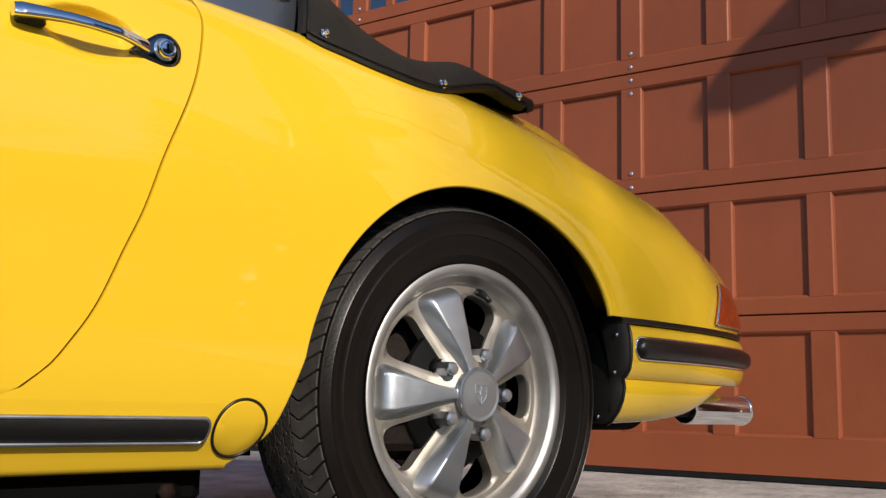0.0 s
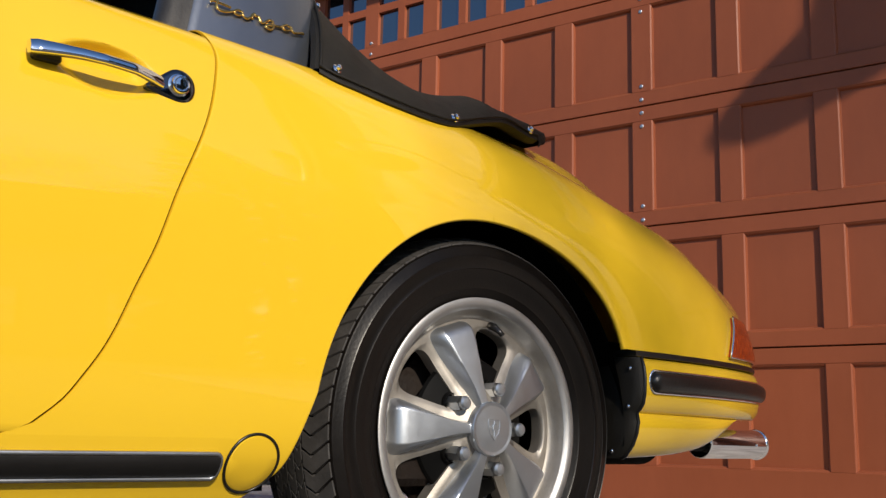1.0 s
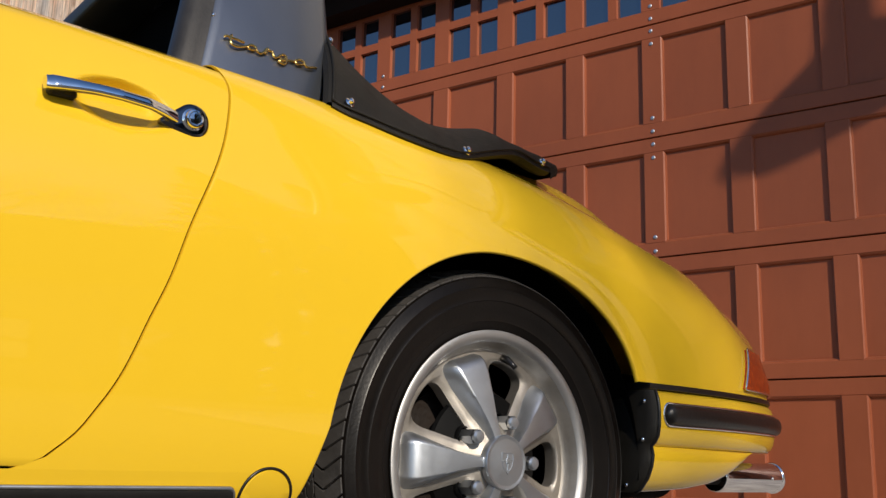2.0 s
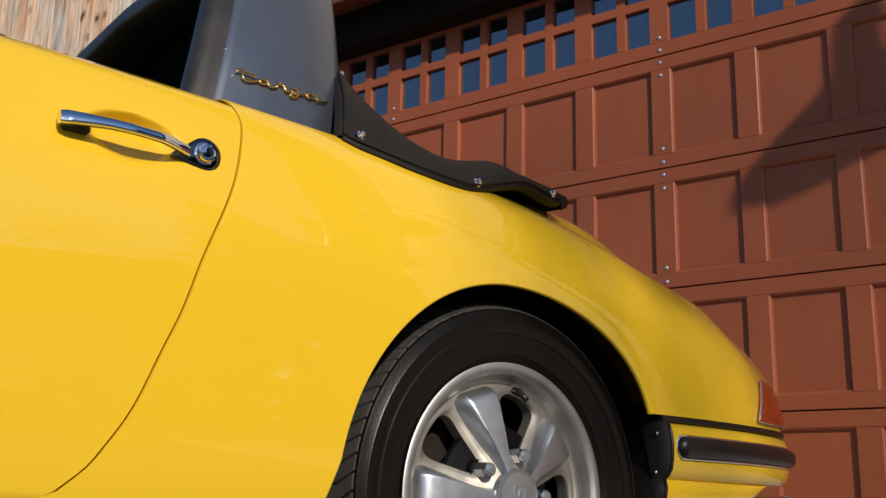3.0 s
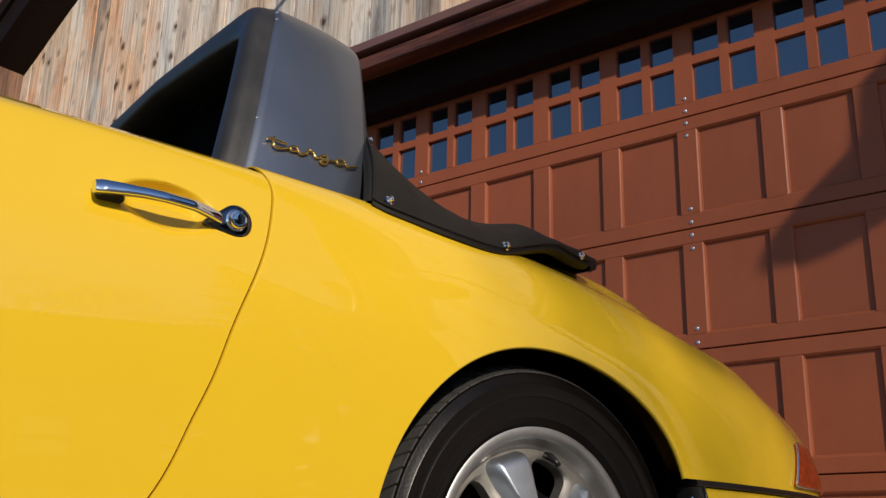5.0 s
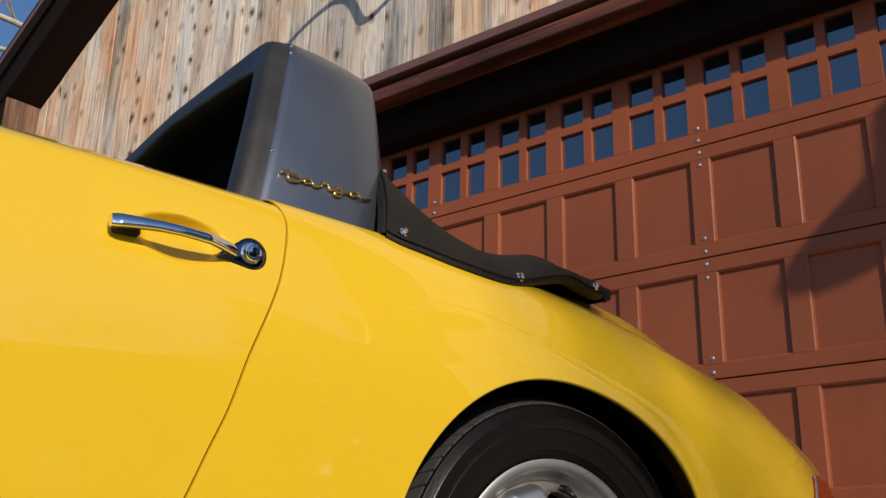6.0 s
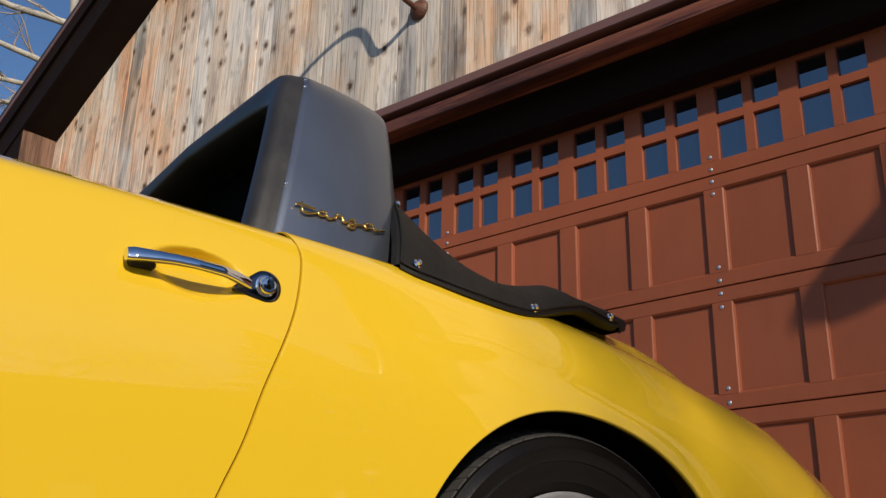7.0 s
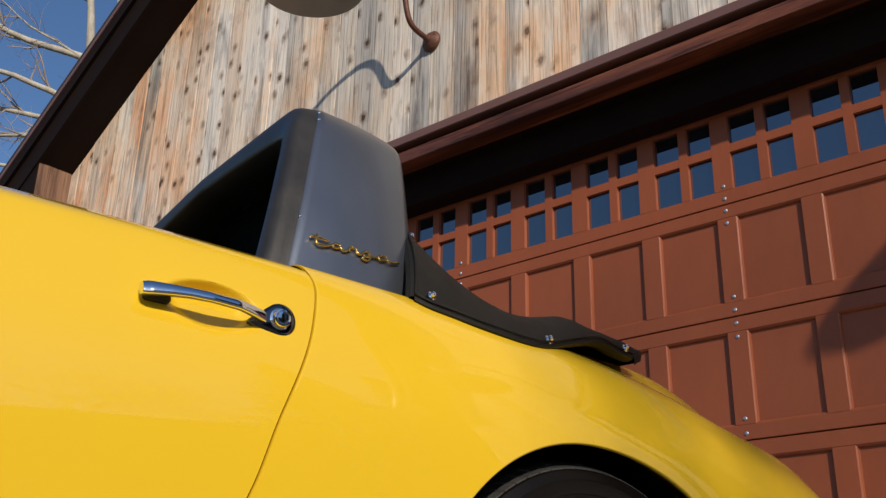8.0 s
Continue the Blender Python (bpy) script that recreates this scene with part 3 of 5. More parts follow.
def quarter_panel():
    bm = bmesh.new()
    lam = lambda n: [i / n for i in range(n + 1)]
    # between the door and the wheel
    # columns crowd towards the edges, so that only the rolled lip itself catches the light
    edged = lambda n: [0.0, 0.006, 0.016] + [0.016 + 0.968 * i / (n - 4) for i in range(1, n - 4)] + [0.984, 0.994, 1.0]
    rows, n1 = [], 29
    cols = edged(n1)
    zs = [0.268 + (TOP - 0.268) * (1 - (1 - t) ** 2.3) for t in lam(60)]
    for z in zs:
        a, b = float(seam_x(z)) + 0.0020, float(arch_f(z))
        rows.append([skin(a + (b - a) * t, s_at(a + (b - a) * t, z)) for t in cols])
    grid(bm, rows)
    front_edge = [r[-1] for r in rows]
    seam_edge = [r[0] for r in rows]
    sill = rows[0]
    # behind the wheel
    rows3, n3 = [], 26
    for z in [0.436 + (TOP - 0.436) * (1 - (1 - t) ** 2.3) for t in lam(50)]:
        b = float(arch_r(z))
        s = s_at(b, z)
        rows3.append([skin(b + (TAIL - b) * (0.0025 * min(t * n3, 2) + max(0, t * n3 - 2) / (n3 - 2) * 0.995) if t < 1 else TAIL, s) for t in lam(n3)])
    grid(bm, rows3)
    rear_edge = [r[0] for r in rows3]
    # above the wheel
    rows2 = []
    s0 = s_at(-0.02, TOP)
    low_x = [p.x for p in rows[-1]] + [p.x for p in rows3[-1]][1:]
    low_s = [s_at(p.x, TOP) for p in rows[-1]] + [s0] * n3
    for t in lam(44):
        a = float(seam_x(skin(-0.54, low_s[0] + (6.25 - low_s[0]) * t).z)) + 0.0020
        shift = a - low_x[0]
        rows2.append([skin(X + shift * max(0.0, (low_x[n1] - X) / (low_x[n1] - low_x[0])), q + (6.25 - q) * t) for X, q in zip(low_x, low_s)])
    grid(bm, rows2)
    seam_edge += [r[0] for r in rows2]
    # sill below the door
    rows0 = []
    for t in lam(8):
        s = t * s_at(-0.5, 0.268)
        z = skin(-0.5, s).z
        b = float(arch_f(z))
        rows0.append([skin(-1.9 + (-0.757 + 1.9) * u, s) for u in lam(10)] + [skin(-0.757 + (b + 0.757) * u, s) for u in cols][1:])
    grid(bm, rows0)
    front_edge = [r[-1] for r in rows0] + front_edge
    lip(bm, front_edge, (-0.02, 0, 0.29))
    lip(bm, rear_edge, (-0.02, 0, 0.29))
    # the sill turns under
    low = rows0[0]
    grid(bm, [low, [p + Vector((0, 0.004, -0.005)) for p in low], [p + Vector((0, 0.014, -0.008)) for p in low], [p + Vector((0, 0.12, -0.006)) for p in low]])
    # the edge along the door turns in
    grid(bm, [seam_edge, [p + Vector((-0.0005, 0.0006, 0)) for p in seam_edge], [p + Vector((-0.0005, 0.0075, 0)) for p in seam_edge]])
    # the deck between the fenders
    rows4 = [[skin(X, 6.25 + 1.75 * t) for t in lam(20)] for X in [-0.24 + (TAIL + 0.24) * t for t in lam(40)]]
    grid(bm, rows4)
    # the tail's end
    end = [skin(TAIL, s0 + (8 - s0) * t) for t in lam(40)]
    end = [skin(TAIL, s_at(0.3, 0.436) + (s0 - s_at(0.3, 0.436)) * t) for t in lam(12)][:-1] + end
    grid(bm, [end, [Vector((p.x + 0.012, p.y + 0.01, max(p.z - 0.012, 0.43))) for p in end], [Vector((TAIL + 0.014, p.y * 0.97 + 0.03, 0.43)) for p in end]])
    bmesh.ops.remove_doubles(bm, verts=bm.verts, dist=0.0004)
    bmesh.ops.recalc_face_normals(bm, faces=bm.faces)
    return bm


def door_skin():
    bm = bmesh.new()
    rows = []
    levels = [0.2715 + 0.4085 * i / 44 for i in range(44)] + [0.68 + 0.08 * i / 44 for i in range(44)] + [0.76 + 0.008 * i for i in range(8)]
    s_list = [s_at(-0.54, z) for z in levels] + [5.95, 6.07, 6.2]
    steps = [0.0, 0.0006, 0.0016] + [0.24 * i / 56 for i in range(1, 57)] + [0.24 + 0.76 * (i / 22) ** 1.3 for i in range(1, 23)]
    rows = []
    for s in s_list:
        z = skin(-0.54, s).z
        b = float(seam_x(z)) - 0.0026
        row = []
        for t in steps:
            X = b + (-1.9 - b) * t
            p = skin(X, s)
            # the finger scoop behind the handle
            u, v = (X + 0.658) / 0.067, (p.z - 0.7175) / 0.037
            q = u * u + v * v
            if q < 1:
                p.y += 0.021 * min(1.0, (1 - q) * 2.2) ** 1.2 * (0.45 + 0.55 * min(1.0, max(0.0, 0.5 + 0.9 * v)))
            row.append(p)
        rows.append(row)
    grid(bm, rows)
    e = [r[0] for r in rows]
    grid(bm, [e, [p + Vector((0.0006, 0.0007, 0)) for p in e], [p + Vector((0.0008, 0.02, 0)) for p in e]])
    e = rows[0]
    grid(bm, [e, [p + Vector((0, 0.0015, -0.0012)) for p in e], [p + Vector((0, 0.02, -0.0015)) for p in e]])
    e = rows[-1]
    grid(bm, [e, [p + Vector((0, 0.03, -0.004)) for p in e], [p + Vector((0, 0.045, -0.05)) for p in e]])
    bmesh.ops.remove_doubles(bm, verts=bm.verts, dist=0.0004)
    bmesh.ops.recalc_face_normals(bm, faces=bm.faces)
    return bm


body = part("quarter_panel", quarter_panel(), YELLOW, car, "glossy yellow rear fender and sill", 50)
side_door = part("door", door_skin(), YELLOW, car, "glossy yellow door, closed", 50)

bm = bmesh.new()
rows = []
for i in range(60):
    z = 0.262 + (0.820 - 0.262) * i / 59
    a = float(seam_x(z))
    p = skin(a, s_at(a, z))
    rows.append([p + Vector((dx, 0.011, 0)) for dx in (-0.02, 0.02)])
grid(bm, rows)
rows = [[skin(X, s_at(X, 0.262 + dz)) + Vector((0, 0.011, 0)) for dz in (-0.005, 0.02)] for X in [-1.9 + 1.15 * i / 30 for i in range(31)]]
grid(bm, rows)
part("door_gap_seal", bm, INSIDE, car, "black rubber seal in the door gap", 60)

# ---- wheel ----
WC = Vector((0.0, 0.0, 0.29))
R_LIP = 0.209


def tyre():
    bm = bmesh.new()
    R = 0.307
    prof = [(0.196, 0.012), (0.206, 0.004), (0.214, -0.002), (0.222, -0.004), (0.224, -0.0055), (0.228, -0.005), (0.24, -0.0095), (0.255, -0.012), (0.256, -0.0132), (0.2585, -0.0122), (0.276, -0.0115),
            (0.277, -0.0122), (0.279, -0.011), (0.29, -0.0085), (0.2925, -0.0075), (0.2935, -0.0082), (0.2948, -0.0068), (0.2955, -0.0035), (0.298, 0.003), (0.300, 0.010), (0.302, 0.02), (R - 0.002, 0.034), (R, 0.08), (R - 0.002, 0.126), (0.301, 0.141), (0.284, 0.162), (0.25, 0.17), (0.20, 0.16)]
    lathe(bm, prof, 120, "Y", WC)
    bmesh.ops.recalc_face_normals(bm, faces=bm.faces)
    return bm


wheel = part("wheel", tyre(), TYRE, car, "black tyre with fine sidewall ribs", 40)


def rim_barrel():
    bm = bmesh.new()
    lathe(bm, [(0.196, 0.014), (0.203, 0.003), (0.2075, -0.001), (0.2092, -0.002), (0.2092, -0.0045), (0.207, -0.0058), (0.2, -0.0055), (0.1955, -0.004), (0.191, 0.001)], 120, "Y", WC)
    bmesh.ops.recalc_face_normals(bm, faces=bm.faces)
    return bm


def face_y(r, a):
    """Depth of the wheel's dish at radius r and angle a (degrees from a petal's middle)."""
    base = np.interp(r, [0.035, 0.05, 0.08, 0.13, 0.165, 0.1785], [-0.012, -0.004, 0.010, 0.022, 0.026, 0.026])
    return float(base)


def wheel_face():
    """The warm anodised dish with five rounded openings between the petals."""
    bm = bmesh.new()
    M, K = 72, 9
    r0, r1, half = 0.036, 0.1785, math.radians(36)
    for sec in range(5):
        mid = math.radians(72 * sec)
        rows = []
        for k in range(K + 1):
            f = (k / K) ** 0.8
            row = []
            for i in range(M):
                a = 2 * math.pi * i / M
                c, s = math.cos(a), math.sin(a)
                g = max(abs(c), abs(s))
                uo, vo = c / g, s / g
                ro = 0.115 + ((r1 - 0.115) if uo > 0 else (0.115 - r0)) * uo
                to = half * vo
                ui, vi = abs(c) ** 0.55 * (1 if c > 0 else -1), abs(s) ** 0.55 * (1 if s > 0 else -1)
                ri = 0.1145 + 0.0515 * ui
                ti = math.radians(13.6 + 3.0 * ui) * vi
                r, t = ro + (ri - ro) * f, to + (ti - to) * f
                y = face_y(r, 0) + 0.005 * max(0, f - 0.8) * 5
                row.append(WC + Vector((r * math.cos(t + mid), y, r * math.sin(t + mid))))
            rows.append(row)
        last = rows[-1]
        rows.append([p + Vector((0, 0.005, 0)) for p in last])
        rows.append([p + Vector((0, 0.022, 0)) for p in last])
        grid(bm, rows, True)
    lathe(bm, [(0.191, 0.0012), (0.1885, 0.006), (0.1865, 0.012), (0.1835, 0.020), (0.1805, 0.0245), (0.1775, 0.026)], 120, "Y", WC)
    bmesh.ops.remove_doubles(bm, verts=bm.verts, dist=0.0003)
    bmesh.ops.recalc_face_normals(bm, faces=bm.faces)
    return bm


def petal():
    """One leaf-shaped spoke: narrow at the hub, broad and flat towards the rim, with turned-down flanks."""
    bm = bmesh.new()
    rows = []
    for i in range(25):
        t = i / 24
        r = 0.034 + (0.172 - 0.034) * t
        hw = float(np.interp(r, [0.034, 0.05, 0.07, 0.10, 0.13, 0.15, 0.163, 0.169, 0.172], [0.010, 0.0105, 0.014, 0.0235, 0.033, 0.0385, 0.039, 0.036, 0.031]))
        top = float(np.interp(r, [0.034, 0.06, 0.10, 0.14, 0.158, 0.167, 0.172], [-0.022, -0.019, -0.0125, -0.0045, 0.001, 0.010, 0.024]))
        row = []
        for j in range(33):
            u = -1 + j / 16
            y = top + 0.0012 * u * u
            e = max(0, abs(u) - 0.70) / 0.30
            y += (face_y(r, 0) + 0.004 - top) * (e ** 1.35)
            x = u * hw * (1 + 0.16 * e)
            row.append(Vector((r, y, x)))
        rows.append(row)
    grid(bm, rows)
    bmesh.ops.recalc_face_normals(bm, faces=bm.faces)
    if sum(f.normal.y for f in bm.faces) > 0:
        bmesh.ops.reverse_faces(bm, faces=bm.faces)
    return bm


part("rim", rim_barrel(), RIM_ALLOY, wheel, "polished alloy rim lip", 50)
part("rim_dish", wheel_face(), ALLOY_WARM, wheel, "warm aged alloy dish with five openings", 50)
first = None
for k in range(5):
    if first is None:
        first = part("petal_spoke", petal(), ALLOY, wheel, "brushed silver petal spoke", 50)
        ob = first
    else:
        ob = new("petal_spoke", first.data)
        ob["label"] = "brushed silver petal spoke"
        ob.parent = wheel
    ob.matrix_basis = Matrix.Translation(WC) @ Matrix.Rotation(radians(36 + 72 * k), 4, "Y").inverted()
bm = bmesh.new()
v = lathe(bm, [(0.036, -0.006), (0.0425, -0.014), (0.0428, -0.024), (0.041, -0.0265), (0.0385, -0.0262), (0.037, -0.0255), (0.0355, -0.0255), (0.02, -0.0285), (0.004, -0.0292)], 48, "Y", WC)
bm.faces.new(v[-1])
bmesh.ops.recalc_face_normals(bm, faces=bm.faces)
cap = part("hub_cap", bm, ALLOY, wheel, "silver round hub cap with raised badge", 40)
bm = bmesh.new()
v = lathe(bm, [(0.0, 0.075), (0.135, 0.075), (0.135, 0.085)], 40, "Y", WC)
part("brake_disc", bm, IRON, wheel, "dull metal brake disc", 40)

# ---- wheel details ----
bm = bmesh.new()
lathe(bm, [(0.0125, 0.024), (0.0125, -0.004)], 6)
v2 = lathe(bm, [(0.0105, -0.004), (0.0105, -0.010), (0.008, -0.0135), (0.003, -0.0145)], 14)
bm.faces.new(v2[-1])
bmesh.ops.recalc_face_normals(bm, faces=bm.faces)
nut_data = None
for k in range(5):
    a = radians(72 * k)
    if nut_data is None:
        ob = part("wheel_nut", bm, ALLOY, wheel, "silver wheel nut", 30)
        nut_data = ob.data
    else:
        ob = new("wheel_nut", nut_data)
        ob.parent = wheel
        ob["label"] = "silver wheel nut"
    ob.location = WC + Vector((0.0655 * math.cos(a), -0.010, 0.0655 * math.sin(a)))
# sockets round the nuts
seat_data = None
for k in range(5):
    a = radians(72 * k)
    if seat_data is None:
        bm = bmesh.new()
        lathe(bm, [(0.0175, 0.018), (0.0165, 0.012), (0.015, 0.010), (0.0138, 0.011), (0.0135, 0.018)], 20)
        bmesh.ops.recalc_face_normals(bm, faces=bm.faces)
        ob = part("nut_seat", bm, BLACK_PAINT, wheel, "", 40)
        seat_data = ob.data
    else:
        ob = new("nut_seat", seat_data)
        ob.parent = wheel
    ob.location = WC + Vector((0.0655 * math.cos(a), 0, 0.0655 * math.sin(a)))
# the raised badge on the hub cap: a plain shield
bm = bmesh.new()
sh = [(-0.0125, 0.016), (0.0125, 0.016), (0.0135, 0.004), (0.010, -0.008), (0.0, -0.0185), (-0.010, -0.008), (-0.0135, 0.004)]
rows = [[WC + Vector((x * f, -0.0285 - h, z * f)) for x, z in sh] for f, h in ((1.0, -0.001), (0.97, 0.0012), (0.86, 0.0014), (0.82, 0.0006))]
v = grid(bm, rows, True)
bm.faces.new(v[-1])
add_box(bm, WC.x - 0.0010, WC.x + 0.0010, -0.0304, -0.0285, WC.z - 0.012, WC.z + 0.013, 0.0004)
add_box(bm, WC.x - 0.0105, WC.x + 0.0105, -0.0304, -0.0285, WC.z + 0.0015, WC.z + 0.0033, 0.0004)
add_box(bm, WC.x - 0.0042, WC.x + 0.0042, -0.0310, -0.0285, WC.z - 0.002, WC.z + 0.0068, 0.001)
bmesh.ops.recalc_face_normals(bm, faces=bm.faces)
part("badge", bm, ALLOY, wheel, "raised silver shield", 30)
# valve
bm = bmesh.new()
a = radians(79)
d = Vector((math.cos(a), 0, math.sin(a)))
p0 = WC + d * 0.172 + Vector((0, 0.02, 0))
tube(bm, [p0, p0 + d * -0.004 + Vector((0, -0.012, 0)), p0 + d * -0.011 + Vector((0.004, -0.02, 0)), p0 + d * -0.018 + Vector((0.008, -0.026, 0))], [0.0062, 0.0066, 0.0048, 0.0045], 12)
part("valve", bm, RUBBER, wheel, "black rubber valve stem", 50)
# brake parts behind the openings
bm = bmesh.new()
lathe(bm, [(0.02, 0.044), (0.075, 0.044), (0.085, 0.056)], 40, "Y", WC)
part("brake_drum", bm, IRON, wheel, "dark rusty brake hub", 40)
bm = bmesh.new()
lathe(bm, [(0.036, 0.004), (0.050, 0.010), (0.075, 0.017), (0.100, 0.024), (0.112, 0.028), (0.115, 0.034)], 60, "Y", WC)
bmesh.ops.recalc_face_normals(bm, faces=bm.faces)
part("hub_plate", bm, BLACK_PAINT, wheel, "black painted hub between the spokes", 40)
bm = box(-0.145, -0.05, 0.035, 0.10, 0.20, 0.29, 0.012)
part("brake_caliper", bm, IRON, wheel, "dull brown brake caliper", 30)
# tread blocks: zigzag ribs round the crown
def crown(y):
    """The tyre's radius across its tread."""
    return float(np.interp(y, [-0.006, 0.0, 0.006, 0.014, 0.024, 0.04, 0.08, 0.12, 0.136, 0.146, 0.154, 0.16], [0.2965, 0.3005, 0.3042, 0.3077, 0.3105, 0.3125, 0.3145, 0.3125, 0.3105, 0.3077, 0.3042, 0.30]))


bm = bmesh.new()
N = 72
step = 2 * math.pi / N


def lug(outline, lift):
    """One tread block from (across, round) corners."""
    lo, hi = [], []
    my = sum(p[0] for p in outline) / len(outline)
    ma = sum(p[1] for p in outline) / len(outline)
    for y, a in outline:
        r = crown(y) - 0.007
        lo.append(bm.verts.new(WC + Vector((r * math.cos(a), y, r * math.sin(a)))))
        y2, a2 = my + (y - my) * 0.965, ma + (a - ma) * 0.96
        r = crown(y2) + lift
        hi.append(bm.verts.new(WC + Vector((r * math.cos(a2), y2, r * math.sin(a2)))))
    bm.faces.new(hi)
    n = len(outline)
    for j in range(n):
        bm.faces.new((lo[j], lo[(j + 1) % n], hi[(j + 1) % n], hi[j]))


for k in range(N):
    a = k * step
    for y0, y1, y2, sgn in ((-0.005, 0.022, 0.040, 1), (0.159, 0.136, 0.120, -1)):
        lug([(y0, a), (y1, a + 0.75 * step), (y2, a + 0.35 * step), (y2, a + 1.2 * step), (y1, a + 1.6 * step), (y0, a + 0.86 * step)], 0.0)
    for i, (y0, y2) in enumerate(((0.0425, 0.0595), (0.062, 0.0785), (0.0815, 0.098), (0.1005, 0.1175))):
        y1 = 0.5 * (y0 + y2)
        o = a + 0.5 * step * (i % 2)
        z = 0.42 * step
        lug([(y0, o), (y1, o + z), (y2, o), (y2, o + 0.84 * step), (y1, o + z + 0.84 * step), (y0, o + 0.84 * step)], 0.0)
bmesh.ops.recalc_face_normals(bm, faces=bm.faces)
tagged(part("tread", bm, TREAD, wheel, "worn zigzag tread blocks", 20), kind="stuff")

# ---- wheel well and underside ----
bm = bmesh.new()
rows = []
for i in range(41):
    a = radians(-4 + 166 * i / 40)
    c, s = math.cos(a), math.sin(a)
    rows.append([Vector((-0.02 + r * c, y, 0.29 + r * 0.97 * s)) for r, y in ((0.343, -0.022), (0.365, 0.012), (0.365, 0.30), (0.30, 0.34), (0.05, 0.34))])
grid(bm, rows)
bmesh.ops.recalc_face_normals(bm, faces=bm.faces)
part("wheel_well", bm, INSIDE, car, "black wheel well liner", 30)
bm = box(-1.9, -0.43, 0.05, 2 * HALF - 0.05, 0.125, 0.20, 0.02)
add_box(bm, -0.9, -0.47, 0.03, 0.12, 0.10, 0.17, 0.015)
add_box(bm, 0.32, 0.90, 0.30, 2 * HALF - 0.30, 0.27, 0.5, 0.03)
part("underbody", bm, INSIDE, car, "black underbody")
bm = bmesh.new()
lathe(bm, [(0.0, 0.0), (0.011, 0.0), (0.011, 0.008)], 6, "Y", (-0.505, 0.012, 0.155))
part("jack_point", bm, DARK_TRIM, car, "dull grey bolt under the sill")
bm = bmesh.new()
v = lathe(bm, [(0.02, 0.36), (0.055, 0.365), (0.066, 0.38), (0.066, 0.60), (0.055, 0.615)], 28, "X", (0, 0.17, 0.295))
for r in (v[0], v[-1]):
    bm.faces.new(r)
bmesh.ops.recalc_face_normals(bm, faces=bm.faces)
part("muffler", bm, INSIDE, car, "dark muffler drum under the bumper", 40)
bm = bmesh.new()
lathe(bm, [(0.017, 0.804), (0.0295, 0.803), (0.0308, 0.801), (0.0318, 0.802), (0.0325, 0.806), (0.0325, 1.012), (0.0345, 1.014), (0.0352, 1.018), (0.0345, 1.022), (0.0325, 1.024), (0.0305, 1.02), (0.0300, 0.86), (0.0, 0.85)], 40, "X", (0, 0.146, 0.275))
bmesh.ops.recalc_face_normals(bm, faces=bm.faces)
pipe = part("exhaust_pipe", bm, CHROME, car, "polished chrome tailpipe", 40)
pipe.location.x = -0.022
bm = bmesh.new()
tube(bm, [(0.62, 0.15, 0.285), (0.70, 0.146, 0.275), (0.86, 0.146, 0.275)], 0.017, 16)
part("inner_pipe", bm, IRON, pipe, "dark sooty inner pipe", 50)
bm = bmesh.new()
lathe(bm, [(0.0, -0.0345), (0.004, -0.0345), (0.005, -0.0335), (0.005, -0.030)], 12, "Y", (0.975, 0.146, 0.272))
part("screw", bm, CHROME, pipe, "", 40)

# ---- rear bumper ----
PX = spline([0, 1, 2, 3, 4, 5, 6, 7, 8], [0.337, 0.5, 0.65, 0.78, 0.865, 0.925, 0.962, 0.985, 0.99])
PY = spline([0, 1, 2, 3, 4, 5, 6, 7, 8], [-0.047, -0.037, -0.015, 0.018, 0.058, 0.115, 0.21, 0.45, HALF])


def along(u, o, z):
    """A point beside the bumper's plan line: u along it, o outward, z up."""
    e = 1e-3
    t = Vector((float(PX(u + e) - PX(u - e)), float(PY(u + e) - PY(u - e)), 0)).normalized()
    return Vector((float(PX(u)) + t.y * o, float(PY(u)) - t.x * o, z))


def sweep(profile, u0, u1, n, ends=True):
    """A closed section (o, z), or a function of u giving one, drawn along the bumper's line."""
    bm = bmesh.new()
    rows = []
    for i in range(n + 1):
        u = u0 + (u1 - u0) * i / n
        pr = profile(u) if callable(profile) else profile
        rows.append([along(u, o, z) for o, z in pr])
    v = grid(bm, rows, True)
    if ends:
        bm.faces.new(v[0])
        bm.faces.new(v[-1])
    bmesh.ops.recalc_face_normals(bm, faces=bm.faces)
    return bm


upper = [(-0.05, 0.424), (-0.012, 0.425), (-0.003, 0.423), (0.003, 0.417), (0.007, 0.405), (0.0085, 0.385), (0.0075, 0.36), (0.004, 0.343), (-0.001, 0.333), (-0.007, 0.327), (-0.012, 0.325), (-0.05, 0.325)]
bumper = part("bumper", sweep(upper, 0, 8, 60), YELLOW, car, "yellow rear bumper", 45)
low_z = spline([0, 1, 1.6, 2.0, 2.4, 2.62], [0.246, 0.253, 0.262, 0.274, 0.300, 0.321])


def lower(u):
    b = float(low_z(u))
    h = 0.326 - b
    sh = 0.008 * (u / 2.5)
    return [(-0.06, 0.326), (-0.010 - sh, 0.326), (-0.005 - sh, 0.326 - 0.12 * h), (-0.004 - sh, 0.326 - 0.3 * h), (-0.009 - sh, 0.326 - 0.55 * h), (-0.019 - sh, 0.326 - 0.78 * h), (-0.034 - sh, b + 0.003), (-0.042 - sh, b), (-0.06, b + 0.004)]


part("valance", sweep(lower, 0, 2.6, 40), YELLOW, bumper, "yellow lower valance beside the tailpipe", 45)
rub = [(0.004, 0.3635), (0.012, 0.3645), (0.0185, 0.369), (0.0215, 0.376), (0.0222, 0.383), (0.0215, 0.390), (0.0185, 0.396), (0.012, 0.3995), (0.004, 0.4005)]


